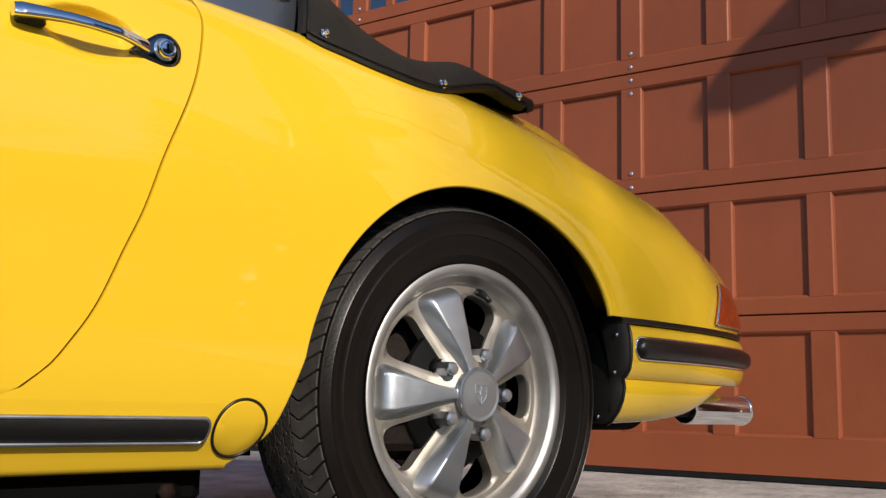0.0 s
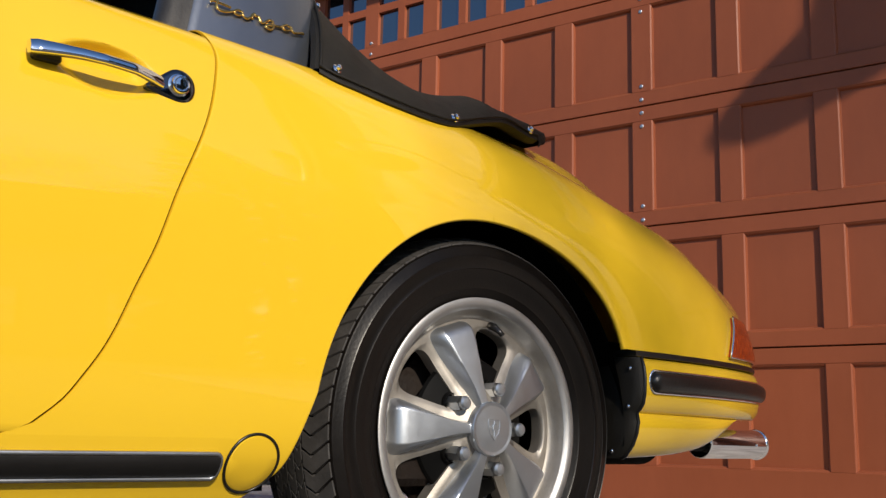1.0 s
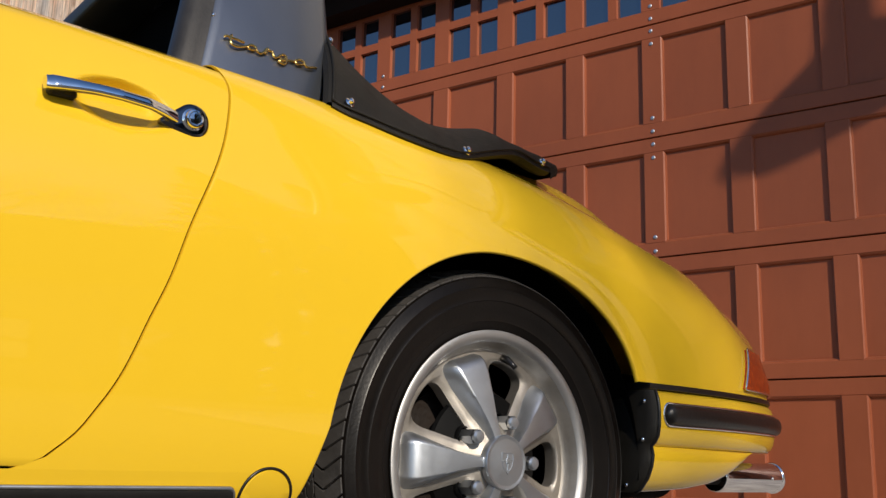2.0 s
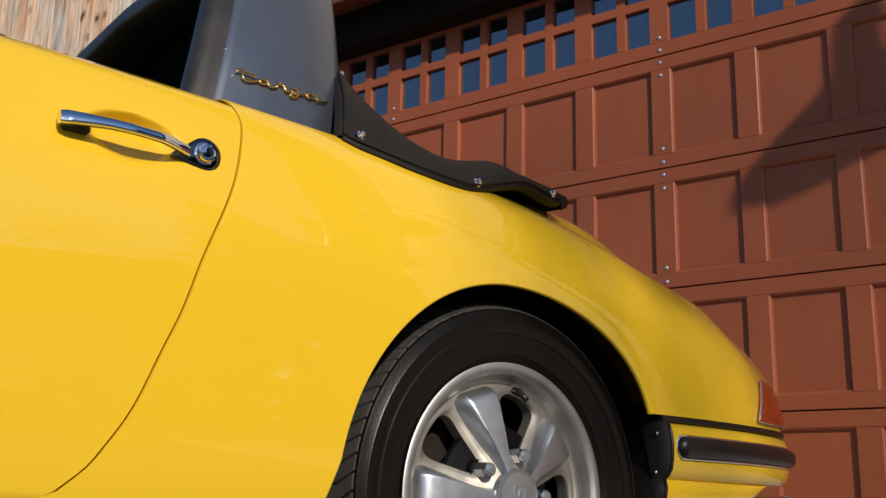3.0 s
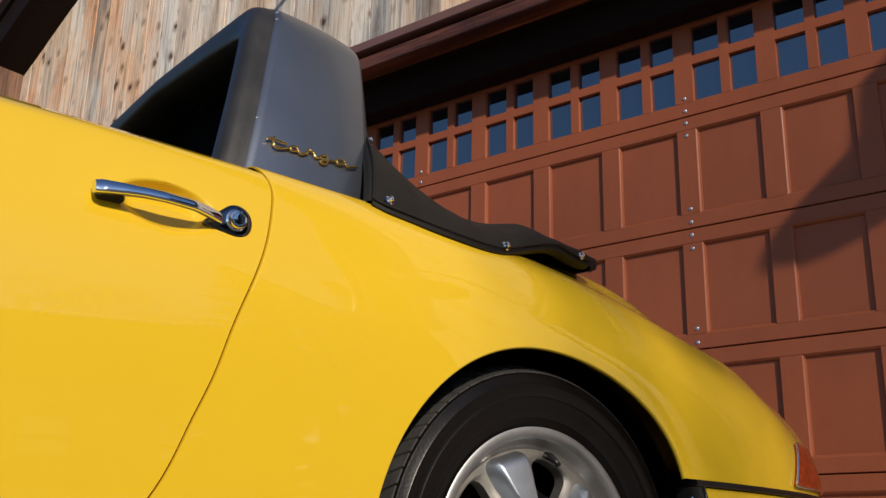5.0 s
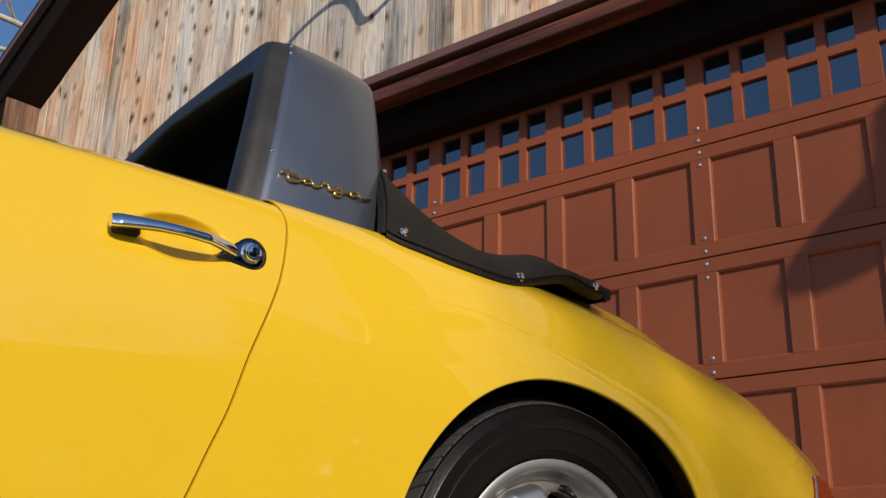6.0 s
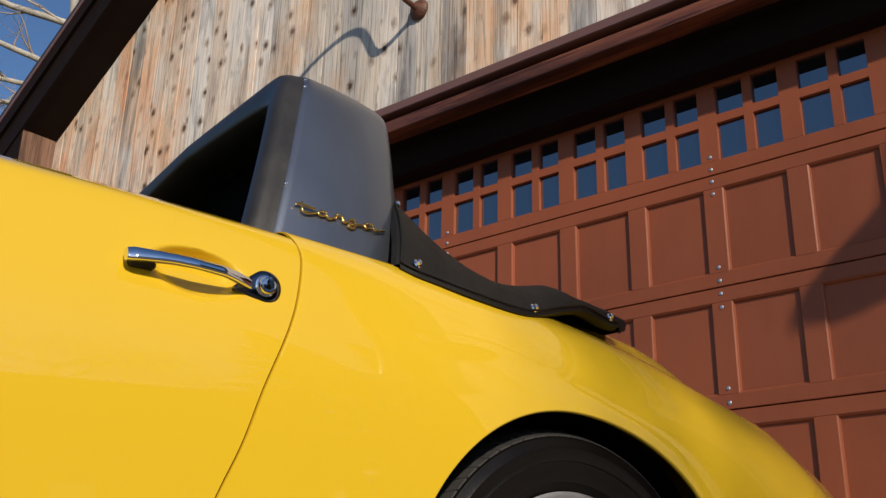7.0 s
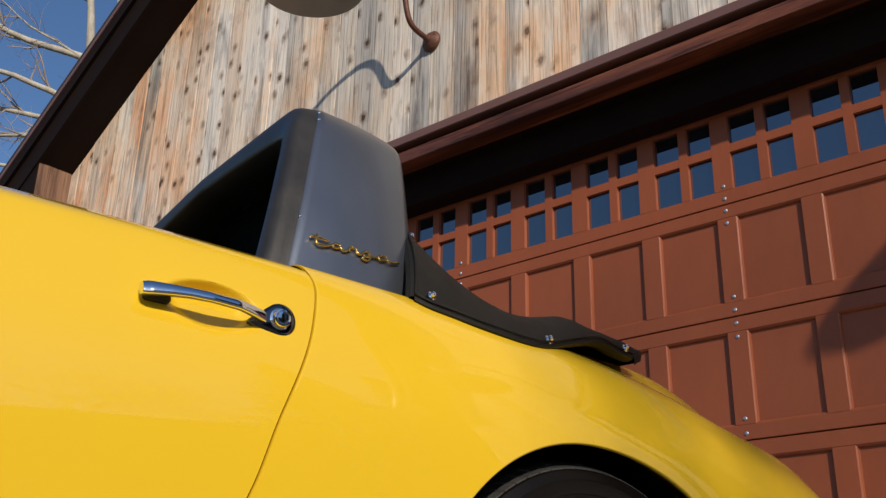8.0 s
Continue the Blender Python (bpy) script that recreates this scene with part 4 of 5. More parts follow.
def rubber_section(u):
    k = min(1.0, (u - 0.125) / 0.06)
    k = math.sqrt(max(0.02, 1 - (1 - max(k, 0)) ** 2))
    return [(o * (0.55 + 0.45 * k), 0.382 + (z - 0.382) * k) for o, z in rub]


part("rubber_strip", sweep(rubber_section, 0.128, 8, 120), RUBBER, bumper, "black rubber bumper strip", 60)


bm = bmesh.new()
pts = [along(u, 0.0095, 0.4018) for u in [4.6 - 4.4 * i / 40 for i in range(41)]]
pts += [along(0.2 - 0.085 * math.sin(a), 0.0095 - 0.002 * math.sin(a), 0.382 + 0.0198 * math.cos(a)) for a in [math.pi * i / 12 for i in range(1, 12)]]
pts += [along(u, 0.0095, 0.3622) for u in [0.2 + 4.4 * i / 40 for i in range(41)]]
tube(bm, pts, 0.0024, 8)
part("chrome_trim", bm, CHROME, bumper, "thin chrome surround", 60)
gasket = [(-0.05, 0.4255), (-0.006, 0.4255), (-0.001, 0.4265), (0.0005, 0.431), (-0.001, 0.4365), (-0.006, 0.4385), (-0.05, 0.4385)]
part("gasket", sweep(gasket, -0.06, 8, 60), RUBBER, bumper, "black rubber joint", 40)
# the black closing plate ahead of the bumper
bm = bmesh.new()
edge = [(0.424, -0.052), (0.405, -0.058), (0.385, -0.0600), (0.36, -0.059), (0.343, -0.0555), (0.332, -0.048), (0.326, -0.041), (0.31, -0.044), (0.29, -0.040), (0.27, -0.031), (0.25, -0.014), (0.245, -0.004)]
rows = [[Vector((0.333, y, z)) for z, y in edge], [Vector((0.326, y + 0.006, z)) for z, y in edge], [Vector((0.322, y + 0.02, z)) for z, y in edge], [Vector((0.326, 0.12, z)) for z, y in edge]]
grid(bm, rows)
bmesh.ops.recalc_face_normals(bm, faces=bm.faces)
plate = part("closing_plate", bm, BLACK_VINYL, bumper, "glossy black closing plate with screws", 50)
bm = bmesh.new()
tube(bm, [Vector((0.335, y - 0.001, z)) for z, y in edge], 0.0032, 8)
part("edge_piping", bm, RUBBER, bumper, "black rubber piping", 60)
screw_data = None
for z, y in ((0.404, -0.038), (0.337, -0.033), (0.258, 0.006)):
    if screw_data is None:
        bm = bmesh.new()
        v = lathe(bm, [(0.0042, 0.0), (0.0038, -0.002), (0.0015, -0.003)], 12, "X")
        bm.faces.new(v[-1])
        ob = part("screw", bm, CHROME, plate, "", 40)
        screw_data = ob.data
    else:
        ob = new("screw", screw_data)
        ob.parent = plate
    ob.location = (0.3215, y, z)

# ---- tail lamp ----
def lamp_patch(xl, xr, z0, z1, out, n=14, m=8):
    rows = []
    for j in range(m + 1):
        z = z0 + (z1 - z0) * j / m
        row = []
        for i in range(n + 1):
            a = xl(z)
            X = a + (xr - a) * i / n
            p = skin(X, s_at(X, z))
            row.append(p + Vector((0.35, -0.93, 0.05)) * out)
        rows.append(row)
    return rows


lamp_left = lambda z: 0.668 + (z - 0.446) * 0.55
bm = bmesh.new()
rows = lamp_patch(lamp_left, 0.90, 0.449, 0.534, 0.0075)
back = lamp_patch(lamp_left, 0.90, 0.449, 0.534, -0.006)
grid(bm, rows)
border = lambda R: R[0] + [r[-1] for r in R[1:]] + R[-1][-2::-1] + [r[0] for r in R[-2:0:-1]]
grid(bm, [border(rows), border(back)], True)
bmesh.ops.remove_doubles(bm, verts=bm.verts, dist=0.0002)
bmesh.ops.recalc_face_normals(bm, faces=bm.faces)
lens = part("tail_lamp", bm, LENS, car, "red and amber tail lamp in chrome frame", 40)
bm = bmesh.new()
R2 = lamp_patch(lamp_left, 0.90, 0.4475, 0.5355, 0.006)
tube(bm, R2[0][::-1] + [r[0] for r in R2[1:]] + R2[-1][1:4], 0.0024, 8)
part("bezel", bm, CHROME, lens, "chrome frame", 60)

# ---- door handle ----
def y_door(X, z):
    return skin(X, s_at(X, z)).y


HY = y_door(-0.66, 0.71)
bm = bmesh.new()
rows = []
for i in range(35):
    t = i / 34
    X = -0.757 + 0.167 * t
    zc = float(np.interp(t, [0, 0.35, 0.75, 1.0], [0.7142, 0.7165, 0.7155, 0.7125]))
    hh = float(np.interp(t, [0, 0.01, 0.1, 0.3, 0.6, 0.85, 1.0], [0.0090, 0.0098, 0.0090, 0.0072, 0.0068, 0.0074, 0.0085]))
    oo = HY - float(np.interp(t, [0, 0.05, 0.2, 0.5, 0.75, 0.9, 1.0], [0.015, 0.018, 0.023, 0.0285, 0.025, 0.016, 0.007]))
    th = float(np.interp(t, [0, 0.02, 0.1, 0.5, 0.8, 1.0], [0.007, 0.0085, 0.008, 0.0055, 0.006, 0.007]))
    ring = []
    for k in range(28):
        a = 2 * math.pi * k / 28
        cs, sn = math.cos(a), math.sin(a)
        bow = 0.0022 * (1 - min(1.0, abs(sn) ** 0.4) ** 2) if cs < 0 else 0.0
        ring.append(Vector((X, oo - bow + 0.38 * hh * (abs(sn) ** 0.4) * (1 if sn > 0 else -1) + th * (abs(cs) ** 0.4) * (1 if cs > 0 else -1), zc + hh * (abs(sn) ** 0.4) * (1 if sn > 0 else -1))))
    rows.append(ring)
v = grid(bm, rows, True)
bm.faces.new(v[-1])
# the squared end is turned in over a small radius
c = Vector((-0.7582, HY - 0.014, 0.7142))
end = [[c.lerp(p, f) + Vector((-dx, 0, 0)) for p in rows[0]] for f, dx in ((0.985, 0.0012), (0.93, 0.0022), (0.5, 0.0024))]
v = grid(bm, [rows[0]] + end, True)
bm.faces.new(v[-1])
bmesh.ops.remove_doubles(bm, verts=bm.verts, dist=0.0001)
bmesh.ops.recalc_face_normals(bm, faces=bm.faces)
handle = part("door_handle", bm, CHROME, side_door, "polished chrome pull handle", 35)
# the drop-shaped base round the lock
C1, R1, C2, R2_ = Vector((-0.5645, 0, 0.7140)), 0.0238, Vector((-0.603, 0, 0.7055)), 0.0060
along = C2 - C1
base_a, spread = math.atan2(along.z, along.x), math.acos((R1 - R2_) / along.length)


def drop(shrink, o):
    ring = []
    for k in range(40):
        a = base_a + spread + (2 * math.pi - 2 * spread) * k / 39
        ring.append(C1 + Vector((math.cos(a), 0, math.sin(a))) * (R1 - shrink) + Vector((0, HY - o, 0)))
    for k in range(10):
        a = base_a - spread + 2 * spread * k / 9
        ring.append(C2 + Vector((math.cos(a), 0, math.sin(a))) * max(R2_ - shrink, 0.0006) + Vector((0, HY - o, 0)))
    return ring


bm = bmesh.new()
v = grid(bm, [drop(0.0, -0.004), drop(0.0, 0.003), drop(0.0012, 0.0052), drop(0.0035, 0.0072), drop(0.0058, 0.0080)], True)
bm.faces.new(v[-1])
bmesh.ops.recalc_face_normals(bm, faces=bm.faces)
rosette = part("lock_rosette", bm, DARK_CHROME, side_door, "dark chrome drop-shaped lock base", 40)
c1 = Vector((-0.5665, HY, 0.7147))
bm = bmesh.new()
lathe(bm, [(0.0150, -0.0078), (0.0150, -0.0090), (0.0136, -0.0098), (0.0128, -0.0092), (0.0124, -0.0095), (0.0124, -0.0150), (0.0116, -0.0165), (0.0098, -0.0168), (0.0094, -0.0158), (0.0082, -0.0158), (0.0078, -0.0166), (0.0060, -0.0168), (0.0005, -0.0168)], 36, "Y", c1)
bmesh.ops.recalc_face_normals(bm, faces=bm.faces)
cylinder = part("lock_cylinder", bm, CHROME, rosette, "bright chrome key cylinder", 35)
bm = bmesh.new()
rows = [[c1 + Vector((x * f, -0.0172, z * f)) for x, z in ((-0.0005, 0.0068), (0.0018, 0.0040), (0.0014, 0.0), (0.0022, -0.0042), (0.0, -0.0068), (-0.0024, -0.0036), (-0.0014, 0.0), (-0.0022, 0.0038))] for f in (1.0, 0.5)]
v = grid(bm, rows, True)
bm.faces.new(v[-1])
part("keyhole", bm, INSIDE, rosette, "black key slot")
bm = bmesh.new()
add_box(bm, -0.752, -0.7185, HY - 0.0135, HY + 0.006, 0.7030, 0.7125, 0.0025)
part("handle_foot", bm, RUBBER, side_door, "black handle foot", 30)

# ---- sill trim and round plug ----
def skin_out(X, z, o):
    p = skin(X, s_at(X, z))
    return p + Vector((0, -o, 0))


bm = bmesh.new()
rows = []
for i in range(41):
    X = -1.85 + (1.85 - 0.4815) * i / 40
    rows.append([skin_out(X, 0.233 + dz, o) for o, dz in ((-0.002, -0.0135), (0.008, -0.0125), (0.0115, -0.006), (0.012, 0.0), (0.0115, 0.006), (0.008, 0.0125), (-0.002, 0.0135))])
v = grid(bm, rows)
bm.faces.new(v[-1])
bmesh.ops.recalc_face_normals(bm, faces=bm.faces)
strip = part("sill_strip", bm, RUBBER, car, "black rubber sill strip", 40)
bm = bmesh.new()
top = [skin_out(-1.85 + (1.85 - 0.487) * i / 40, 0.2485, 0.006) for i in range(41)]
endp = [skin_out(-0.487 + 0.009 * math.sin(a), 0.233 + 0.0155 * math.cos(a), 0.006) for a in [math.pi * i / 10 for i in range(1, 10)]]
bot = [skin_out(-1.85 + (1.85 - 0.487) * i / 40, 0.2175, 0.006) for i in range(41)][::-1]
tube(bm, top + endp + bot, 0.0028, 8)
part("trim_edge", bm, ALLOY, strip, "matt silver edge", 60)
bm = bmesh.new()
ring = [skin_out(-0.431 + 0.0375 * math.cos(a), 0.2365 + 0.0375 * math.sin(a), 0.0012) for a in [2 * math.pi * i / 48 for i in range(49)]]
tube(bm, ring, 0.0021, 6, False)
plug = part("plug_seal", bm, RUBBER, car, "thin black seal round the plug", 60)
bm = bmesh.new()
rows = [[skin_out(-0.431 + r * math.cos(a), 0.2365 + r * math.sin(a), o) for a in [2 * math.pi * i / 48 for i in range(48)]] for r, o in ((0.0362, 0.0005), (0.034, 0.0032), (0.02, 0.0034), (0.006, 0.0035))]
v = grid(bm, rows, True)
bm.faces.new(v[-1])
bmesh.ops.recalc_face_normals(bm, faces=bm.faces)
part("torsion_cover", bm, YELLOW, car, "round yellow plug in the sill", 50)

# ---- roll hoop ----
HP = spline([0, 1, 2, 3, 4, 5, 6, 7], [0.088, 0.115, 0.153, 0.195, 0.224, 0.275, 0.42, HALF])   # inward
HZ = spline([0, 1, 2, 3, 4, 5, 6, 7], [0.825, 0.93, 1.04, 1.143, 1.198, 1.236, 1.264, 1.292])
HF = spline([0, 1, 2, 3, 4, 5, 6, 7], [-0.510, -0.484, -0.455, -0.426, -0.408, -0.395, -0.382, -0.372])
HR = spline([0, 1, 2, 3, 4, 5, 6, 7], [-0.272, -0.265, -0.253, -0.238, -0.229, -0.218, -0.205, -0.19])


def hoop_ring(u, inset=0.0):
    """A section of the hoop at u: points round its flat band, front to rear, outer then inner face."""
    e = 1e-3
    t = Vector((0, float(HP(u + e) - HP(u - e)), float(HZ(u + e) - HZ(u - e)))).normalized()
    n = Vector((0, t.z * -1, t.y))
    c = Vector((0, float(HP(u)), float(HZ(u))))
    a, b = float(HF(u)), float(HR(u))
    pr = []
    for X, o in ((a, -0.012), (a + 0.001, -0.004), (a + 0.006, -0.0006), (a + 0.016, 0.001), (a + (b - a) * 0.35, 0.0035), (a + (b - a) * 0.65, 0.0035), (b - 0.022, 0.0015), (b - 0.009, -0.0015), (b - 0.0025, -0.007), (b, -0.016), (b - 0.004, -0.045), (a, -0.045)):
        fall = 0.026 * max(0.0, (X - a) / (b - a)) ** 1.15 * min(1.0, max(0.0, (u - 2.2) / 2.0))
        pr.append(Vector((X, 0, -fall)) + c + n * o)
    return pr


bm = bmesh.new()
rows = [hoop_ring(7 * i / 56) for i in range(57)]
mirror = [[Vector((p.x, 2 * HALF - p.y, p.z)) for p in r] for r in rows[-2::-1]]
grid(bm, rows + mirror, True)
bmesh.ops.recalc_face_normals(bm, faces=bm.faces)
hoop = part("roll_hoop", bm, STEEL, car, "brushed blue-grey steel roll hoop", 40)
bm = bmesh.new()
rows = []
for i in range(57):
    u = 7 * i / 56
    e = 1e-3
    t = Vector((0, float(HP(u + e) - HP(u - e)), float(HZ(u + e) - HZ(u - e)))).normalized()
    n = Vector((0, -t.z, t.y))
    c = Vector((float(HF(u)), float(HP(u)), float(HZ(u))))
    w = float(np.interp(u, [0, 2.4, 3.2, 3.7, 4.2, 5, 7], [0.046, 0.048, 0.054, 0.066, 0.074, 0.066, 0.050]))
    rows.append([c + n * o + Vector((dx, 0, 0)) for o, dx in ((-0.002, 0.001), (-0.0035, -0.003), (-0.0045, -0.012), (-0.007, -0.024), (-0.011, -0.033), (-0.018, -0.0385), (-0.030, -0.041), (-w + 0.006, -0.040), (-w, -0.034), (-w - 0.002, 0.02), (-w - 0.006, 0.10))])
# the opening's upper corner is rounded off
sharp = [[p.copy() for p in r] for r in rows]
for i in range(5, 52):
    for j in range(5, len(rows[0])):
        rows[i][j] = sum((sharp[i + k][j] for k in range(-5, 6)), Vector()) / 11
mirror = [[Vector((p.x, 2 * HALF - p.y, p.z)) for p in r] for r in rows[-2::-1]]
grid(bm, rows + mirror)
bmesh.ops.recalc_face_normals(bm, faces=bm.faces)
part("hoop_seal", bm, OLD_VINYL, hoop, "worn black vinyl seal", 50)
# flat black sheet added across the opening, in place of the shade inside
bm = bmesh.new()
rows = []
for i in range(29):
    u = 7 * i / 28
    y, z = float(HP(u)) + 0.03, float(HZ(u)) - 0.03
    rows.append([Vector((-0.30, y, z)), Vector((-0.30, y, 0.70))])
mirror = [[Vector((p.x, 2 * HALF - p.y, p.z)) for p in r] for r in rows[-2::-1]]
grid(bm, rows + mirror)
part("rear_curtain", bm, INSIDE, hoop, "flat black sheet added for the dark inside the hoop")
for u in (1.0, 3.9):
    for du in ((0.12,) if u < 2 else (-0.25, 0.35)):
        p = hoop_ring(u + du)[1]
        bm = bmesh.new()
        tube(bm, [p + Vector((0.003, 0.0, 0)), p + Vector((0.004, -0.0035, 0))], [0.0045, 0.003], 10)
        part("rivet", bm, CHROME, hoop, "", 40)

bm = bmesh.new()
tube(bm, [skin(X, 6.1) + Vector((0, -0.001, 0.001)) for X in [-0.512 + 0.245 * i / 24 for i in range(25)]], 0.0028, 8)
part("base_gasket", bm, RUBBER, hoop, "thin black rubber joint under the hoop", 60)

# raised gold script on the hoop
bm = bmesh.new()


def hoop_pt(a, h):
    """A point on the hoop's side: a along the car from the script's start, h up its face."""
    u = 0.62 + h / 0.112
    e = 1e-3
    t = Vector((0, float(HP(u + e) - HP(u - e)), float(HZ(u + e) - HZ(u - e)))).normalized()
    n = Vector((0, -t.z, t.y))
    return Vector((-0.467 + a, float(HP(u)), float(HZ(u)))) + n * 0.0075


def stroke(pts, r=0.0022):
    xs = list(range(len(pts)))
    fx, fh = spline(xs, [p[0] for p in pts]), spline(xs, [p[1] for p in pts])
    tube(bm, [hoop_pt(float(fx(k / 4)), float(fh(k / 4))) for k in range(4 * (len(pts) - 1) + 1)], r, 8)


W = 0.00087
stroke([(0 * W, 14 * W), (6 * W, 17 * W), (14 * W, 16 * W), (28 * W, 15 * W), (38 * W, 13 * W)])
stroke([(14 * W, 22 * W), (11 * W, 10 * W), (13 * W, 2 * W), (22 * W, 0), (34 * W, 3 * W), (44 * W, 8 * W), (52 * W, 13 * W), (60 * W, 11 * W), (58 * W, 5 * W), (48 * W, 3 * W), (44 * W, 8 * W)])
stroke([(60 * W, 12 * W), (62 * W, 4 * W), (70 * W, 1 * W), (78 * W, 8 * W), (81 * W, 14 * W)])
stroke([(79 * W, 3 * W), (83 * W, 13 * W), (85 * W, 16.5 * W), (87 * W, 13 * W), (93 * W, 12.5 * W), (95 * W, 7 * W), (98 * W, 2.5 * W), (103 * W, 3 * W), (108 * W, 8 * W), (116 * W, 13 * W), (122 * W, 10 * W), (118 * W, 4 * W), (108 * W, 3 * W)])
stroke([(121 * W, 12 * W), (122 * W, 0), (116 * W, -7 * W), (107 * W, -5 * W), (110 * W, 0), (126 * W, 4 * W), (140 * W, 6 * W)])
stroke([(140 * W, 6 * W), (146 * W, 12 * W), (156 * W, 13 * W), (160 * W, 8 * W), (152 * W, 3 * W), (143 * W, 3 * W), (142 * W, 8 * W)])
stroke([(160 * W, 12 * W), (161 * W, 5 * W), (168 * W, 2 * W), (178 * W, 5 * W), (186 * W, 6 * W)])
part("script_badge", bm, GOLD, hoop, "gold script lettering", 60)

# ---- black boot cover over the folded rear window ----
CX = [-0.313, -0.296, -0.262, -0.211, -0.156, -0.096, -0.052, -0.016, 0.083, 0.126, 0.193, 0.279]
cov_y = spline(CX, [0.036, 0.029, 0.024, 0.018, 0.015, 0.016, 0.024, 0.037, 0.072, 0.087, 0.112, 0.137])
cov_z = spline(CX, [0.821, 0.813, 0.806, 0.797, 0.79, 0.786, 0.791, 0.803, 0.838, 0.849, 0.851, 0.854])
top_y = spline([-0.31, -0.05, 0.1, 0.28], [0.145, 0.152, 0.168, 0.160])
top_z = spline([-0.300, -0.226, -0.164, -0.096, -0.04, 0.02, 0.053, 0.13, 0.176, 0.217, 0.27], [0.972, 0.926, 0.899, 0.883, 0.886, 0.901, 0.908, 0.897, 0.891, 0.884, 0.872])


def cover_row(X):
    y0, z0, dy, zt = float(cov_y(X)), float(cov_z(X)), float(top_y(X)) - float(cov_y(X)), float(top_z(X))
    row = []
    wob = 0.003 * math.sin(X * 40) + 0.002 * math.sin(X * 95 + 1)
    for k in range(13):
        t = k / 12
        row.append(Vector((X + 0.05 * t, y0 + dy * t - 0.010 * math.sin(math.pi * t) * (1 + wob * 60), z0 + (zt - z0) * t + 0.004 * math.sin(math.pi * t))))
    for k in range(1, 8):
        t = k / 7
        row.append(Vector((X + 0.05 + 0.02 * t, y0 + dy + (HALF - y0 - dy) * t, zt + 0.03 * math.sin(0.5 * math.pi * t))))
    return row


bm = bmesh.new()
rows = [cover_row(-0.313 + 0.568 * i / 60) for i in range(61)]
end = rows[-1]
rows.append([p + Vector((0.007, 0.002, -0.007)) for p in end])
rows.append([p + Vector((0.006, 0.004, -0.018)) for p in end])
grid(bm, rows)
lowest = [r[0] for r in rows[:61]]
grid(bm, [lowest, [p + Vector((0, -0.001, -0.006)) for p in lowest], [p + Vector((0, 0.012, -0.010)) for p in lowest], [p + Vector((0, 0.03, -0.006)) for p in lowest]])
fr = rows[0]
grid(bm, [fr, [p + Vector((-0.005, 0.004, 0)) for p in fr], [p + Vector((-0.004, 0.02, -0.002)) for p in fr]])
bmesh.ops.recalc_face_normals(bm, faces=bm.faces)
cover = part("boot_cover", bm, BLACK_VINYL, car, "black vinyl boot cover fastened with studs", 50)
bm = bmesh.new()
tube(bm, [p + Vector((0, -0.002, 0.004)) for p in lowest], 0.0022, 6)
tube(bm, [p + Vector((0.001, -0.002, 0.002)) for p in fr[:13]], 0.0025, 6)
part("hem", bm, BLACK_VINYL, cover, "", 60)
snap_data = None
for X, up in ((-0.290, 0.09), (-0.052, 0.10), (0.213, 0.25), (-0.309, 0.92)):
    r = cover_row(X)
    p = r[0].lerp(r[12], up)
    if snap_data is None:
        bm = bmesh.new()
        v = lathe(bm, [(0.0085, 0.001), (0.0085, -0.001), (0.007, -0.0022), (0.0052, -0.0026), (0.0048, -0.007), (0.003, -0.0085), (0.001, -0.0088)], 16)
        bm.faces.new(v[-1])
        bmesh.ops.recalc_face_normals(bm, faces=bm.faces)
        ob = part("stud", bm, CHROME, cover, "chrome turn stud", 40)
        snap_data = ob.data
    else:
        ob = new("stud", snap_data)
        ob.parent = cover
        ob["label"] = "chrome turn stud"
    ob.matrix_basis = Matrix.Translation(p + Vector((0, -0.009 if up < 0.5 else -0.004, 0.0))) @ pose(0, 0, 0, -25, 0, 12)


# ---- the rest of the car: nose, far side and cockpit ----
def nose():
    """Front fenders and lid, with an opening over the front wheel."""
    bm = bmesh.new()
    rows = []
    for i in range(67):
        X = -3.22 + 1.325 * i / 66
        rows.append([skin(X, 8 * j / 60) for j in range(61)])
    for r0, r1 in zip(rows, rows[1:]):
        for j in range(60):
            c = (r0[j] + r1[j + 1]) * 0.5
            if j < 28 and math.hypot(c.x + 2.25, c.z - 0.29) < 0.335:
                continue
            bm.faces.new([bm.verts.new(p) for p in (r0[j], r0[j + 1], r1[j + 1], r1[j])])
    bmesh.ops.remove_doubles(bm, verts=bm.verts, dist=0.0004)
    bmesh.ops.recalc_face_normals(bm, faces=bm.faces)
    return bm


part("front_fender", nose(), YELLOW, car, "glossy yellow nose and front fender", 50)


def mirrored(ob, parent):
    """A copy of a part and its pieces on the car's far side."""
    me = ob.data.copy()
    t = ob.matrix_basis
    flip = Matrix.Translation((0, 2 * HALF, 0)) @ Matrix.Diagonal((1, -1, 1, 1))
    me.transform(flip @ t)
    me.flip_normals()
    o = new(ob.name.split(".")[0], me)
    o.parent = parent
    if "label" in ob:
        o["label"] = ob["label"]
    if "kind" in ob:
        o["kind"] = ob["kind"]
    for child in ob.children:
        mirrored(child, o)
    return o


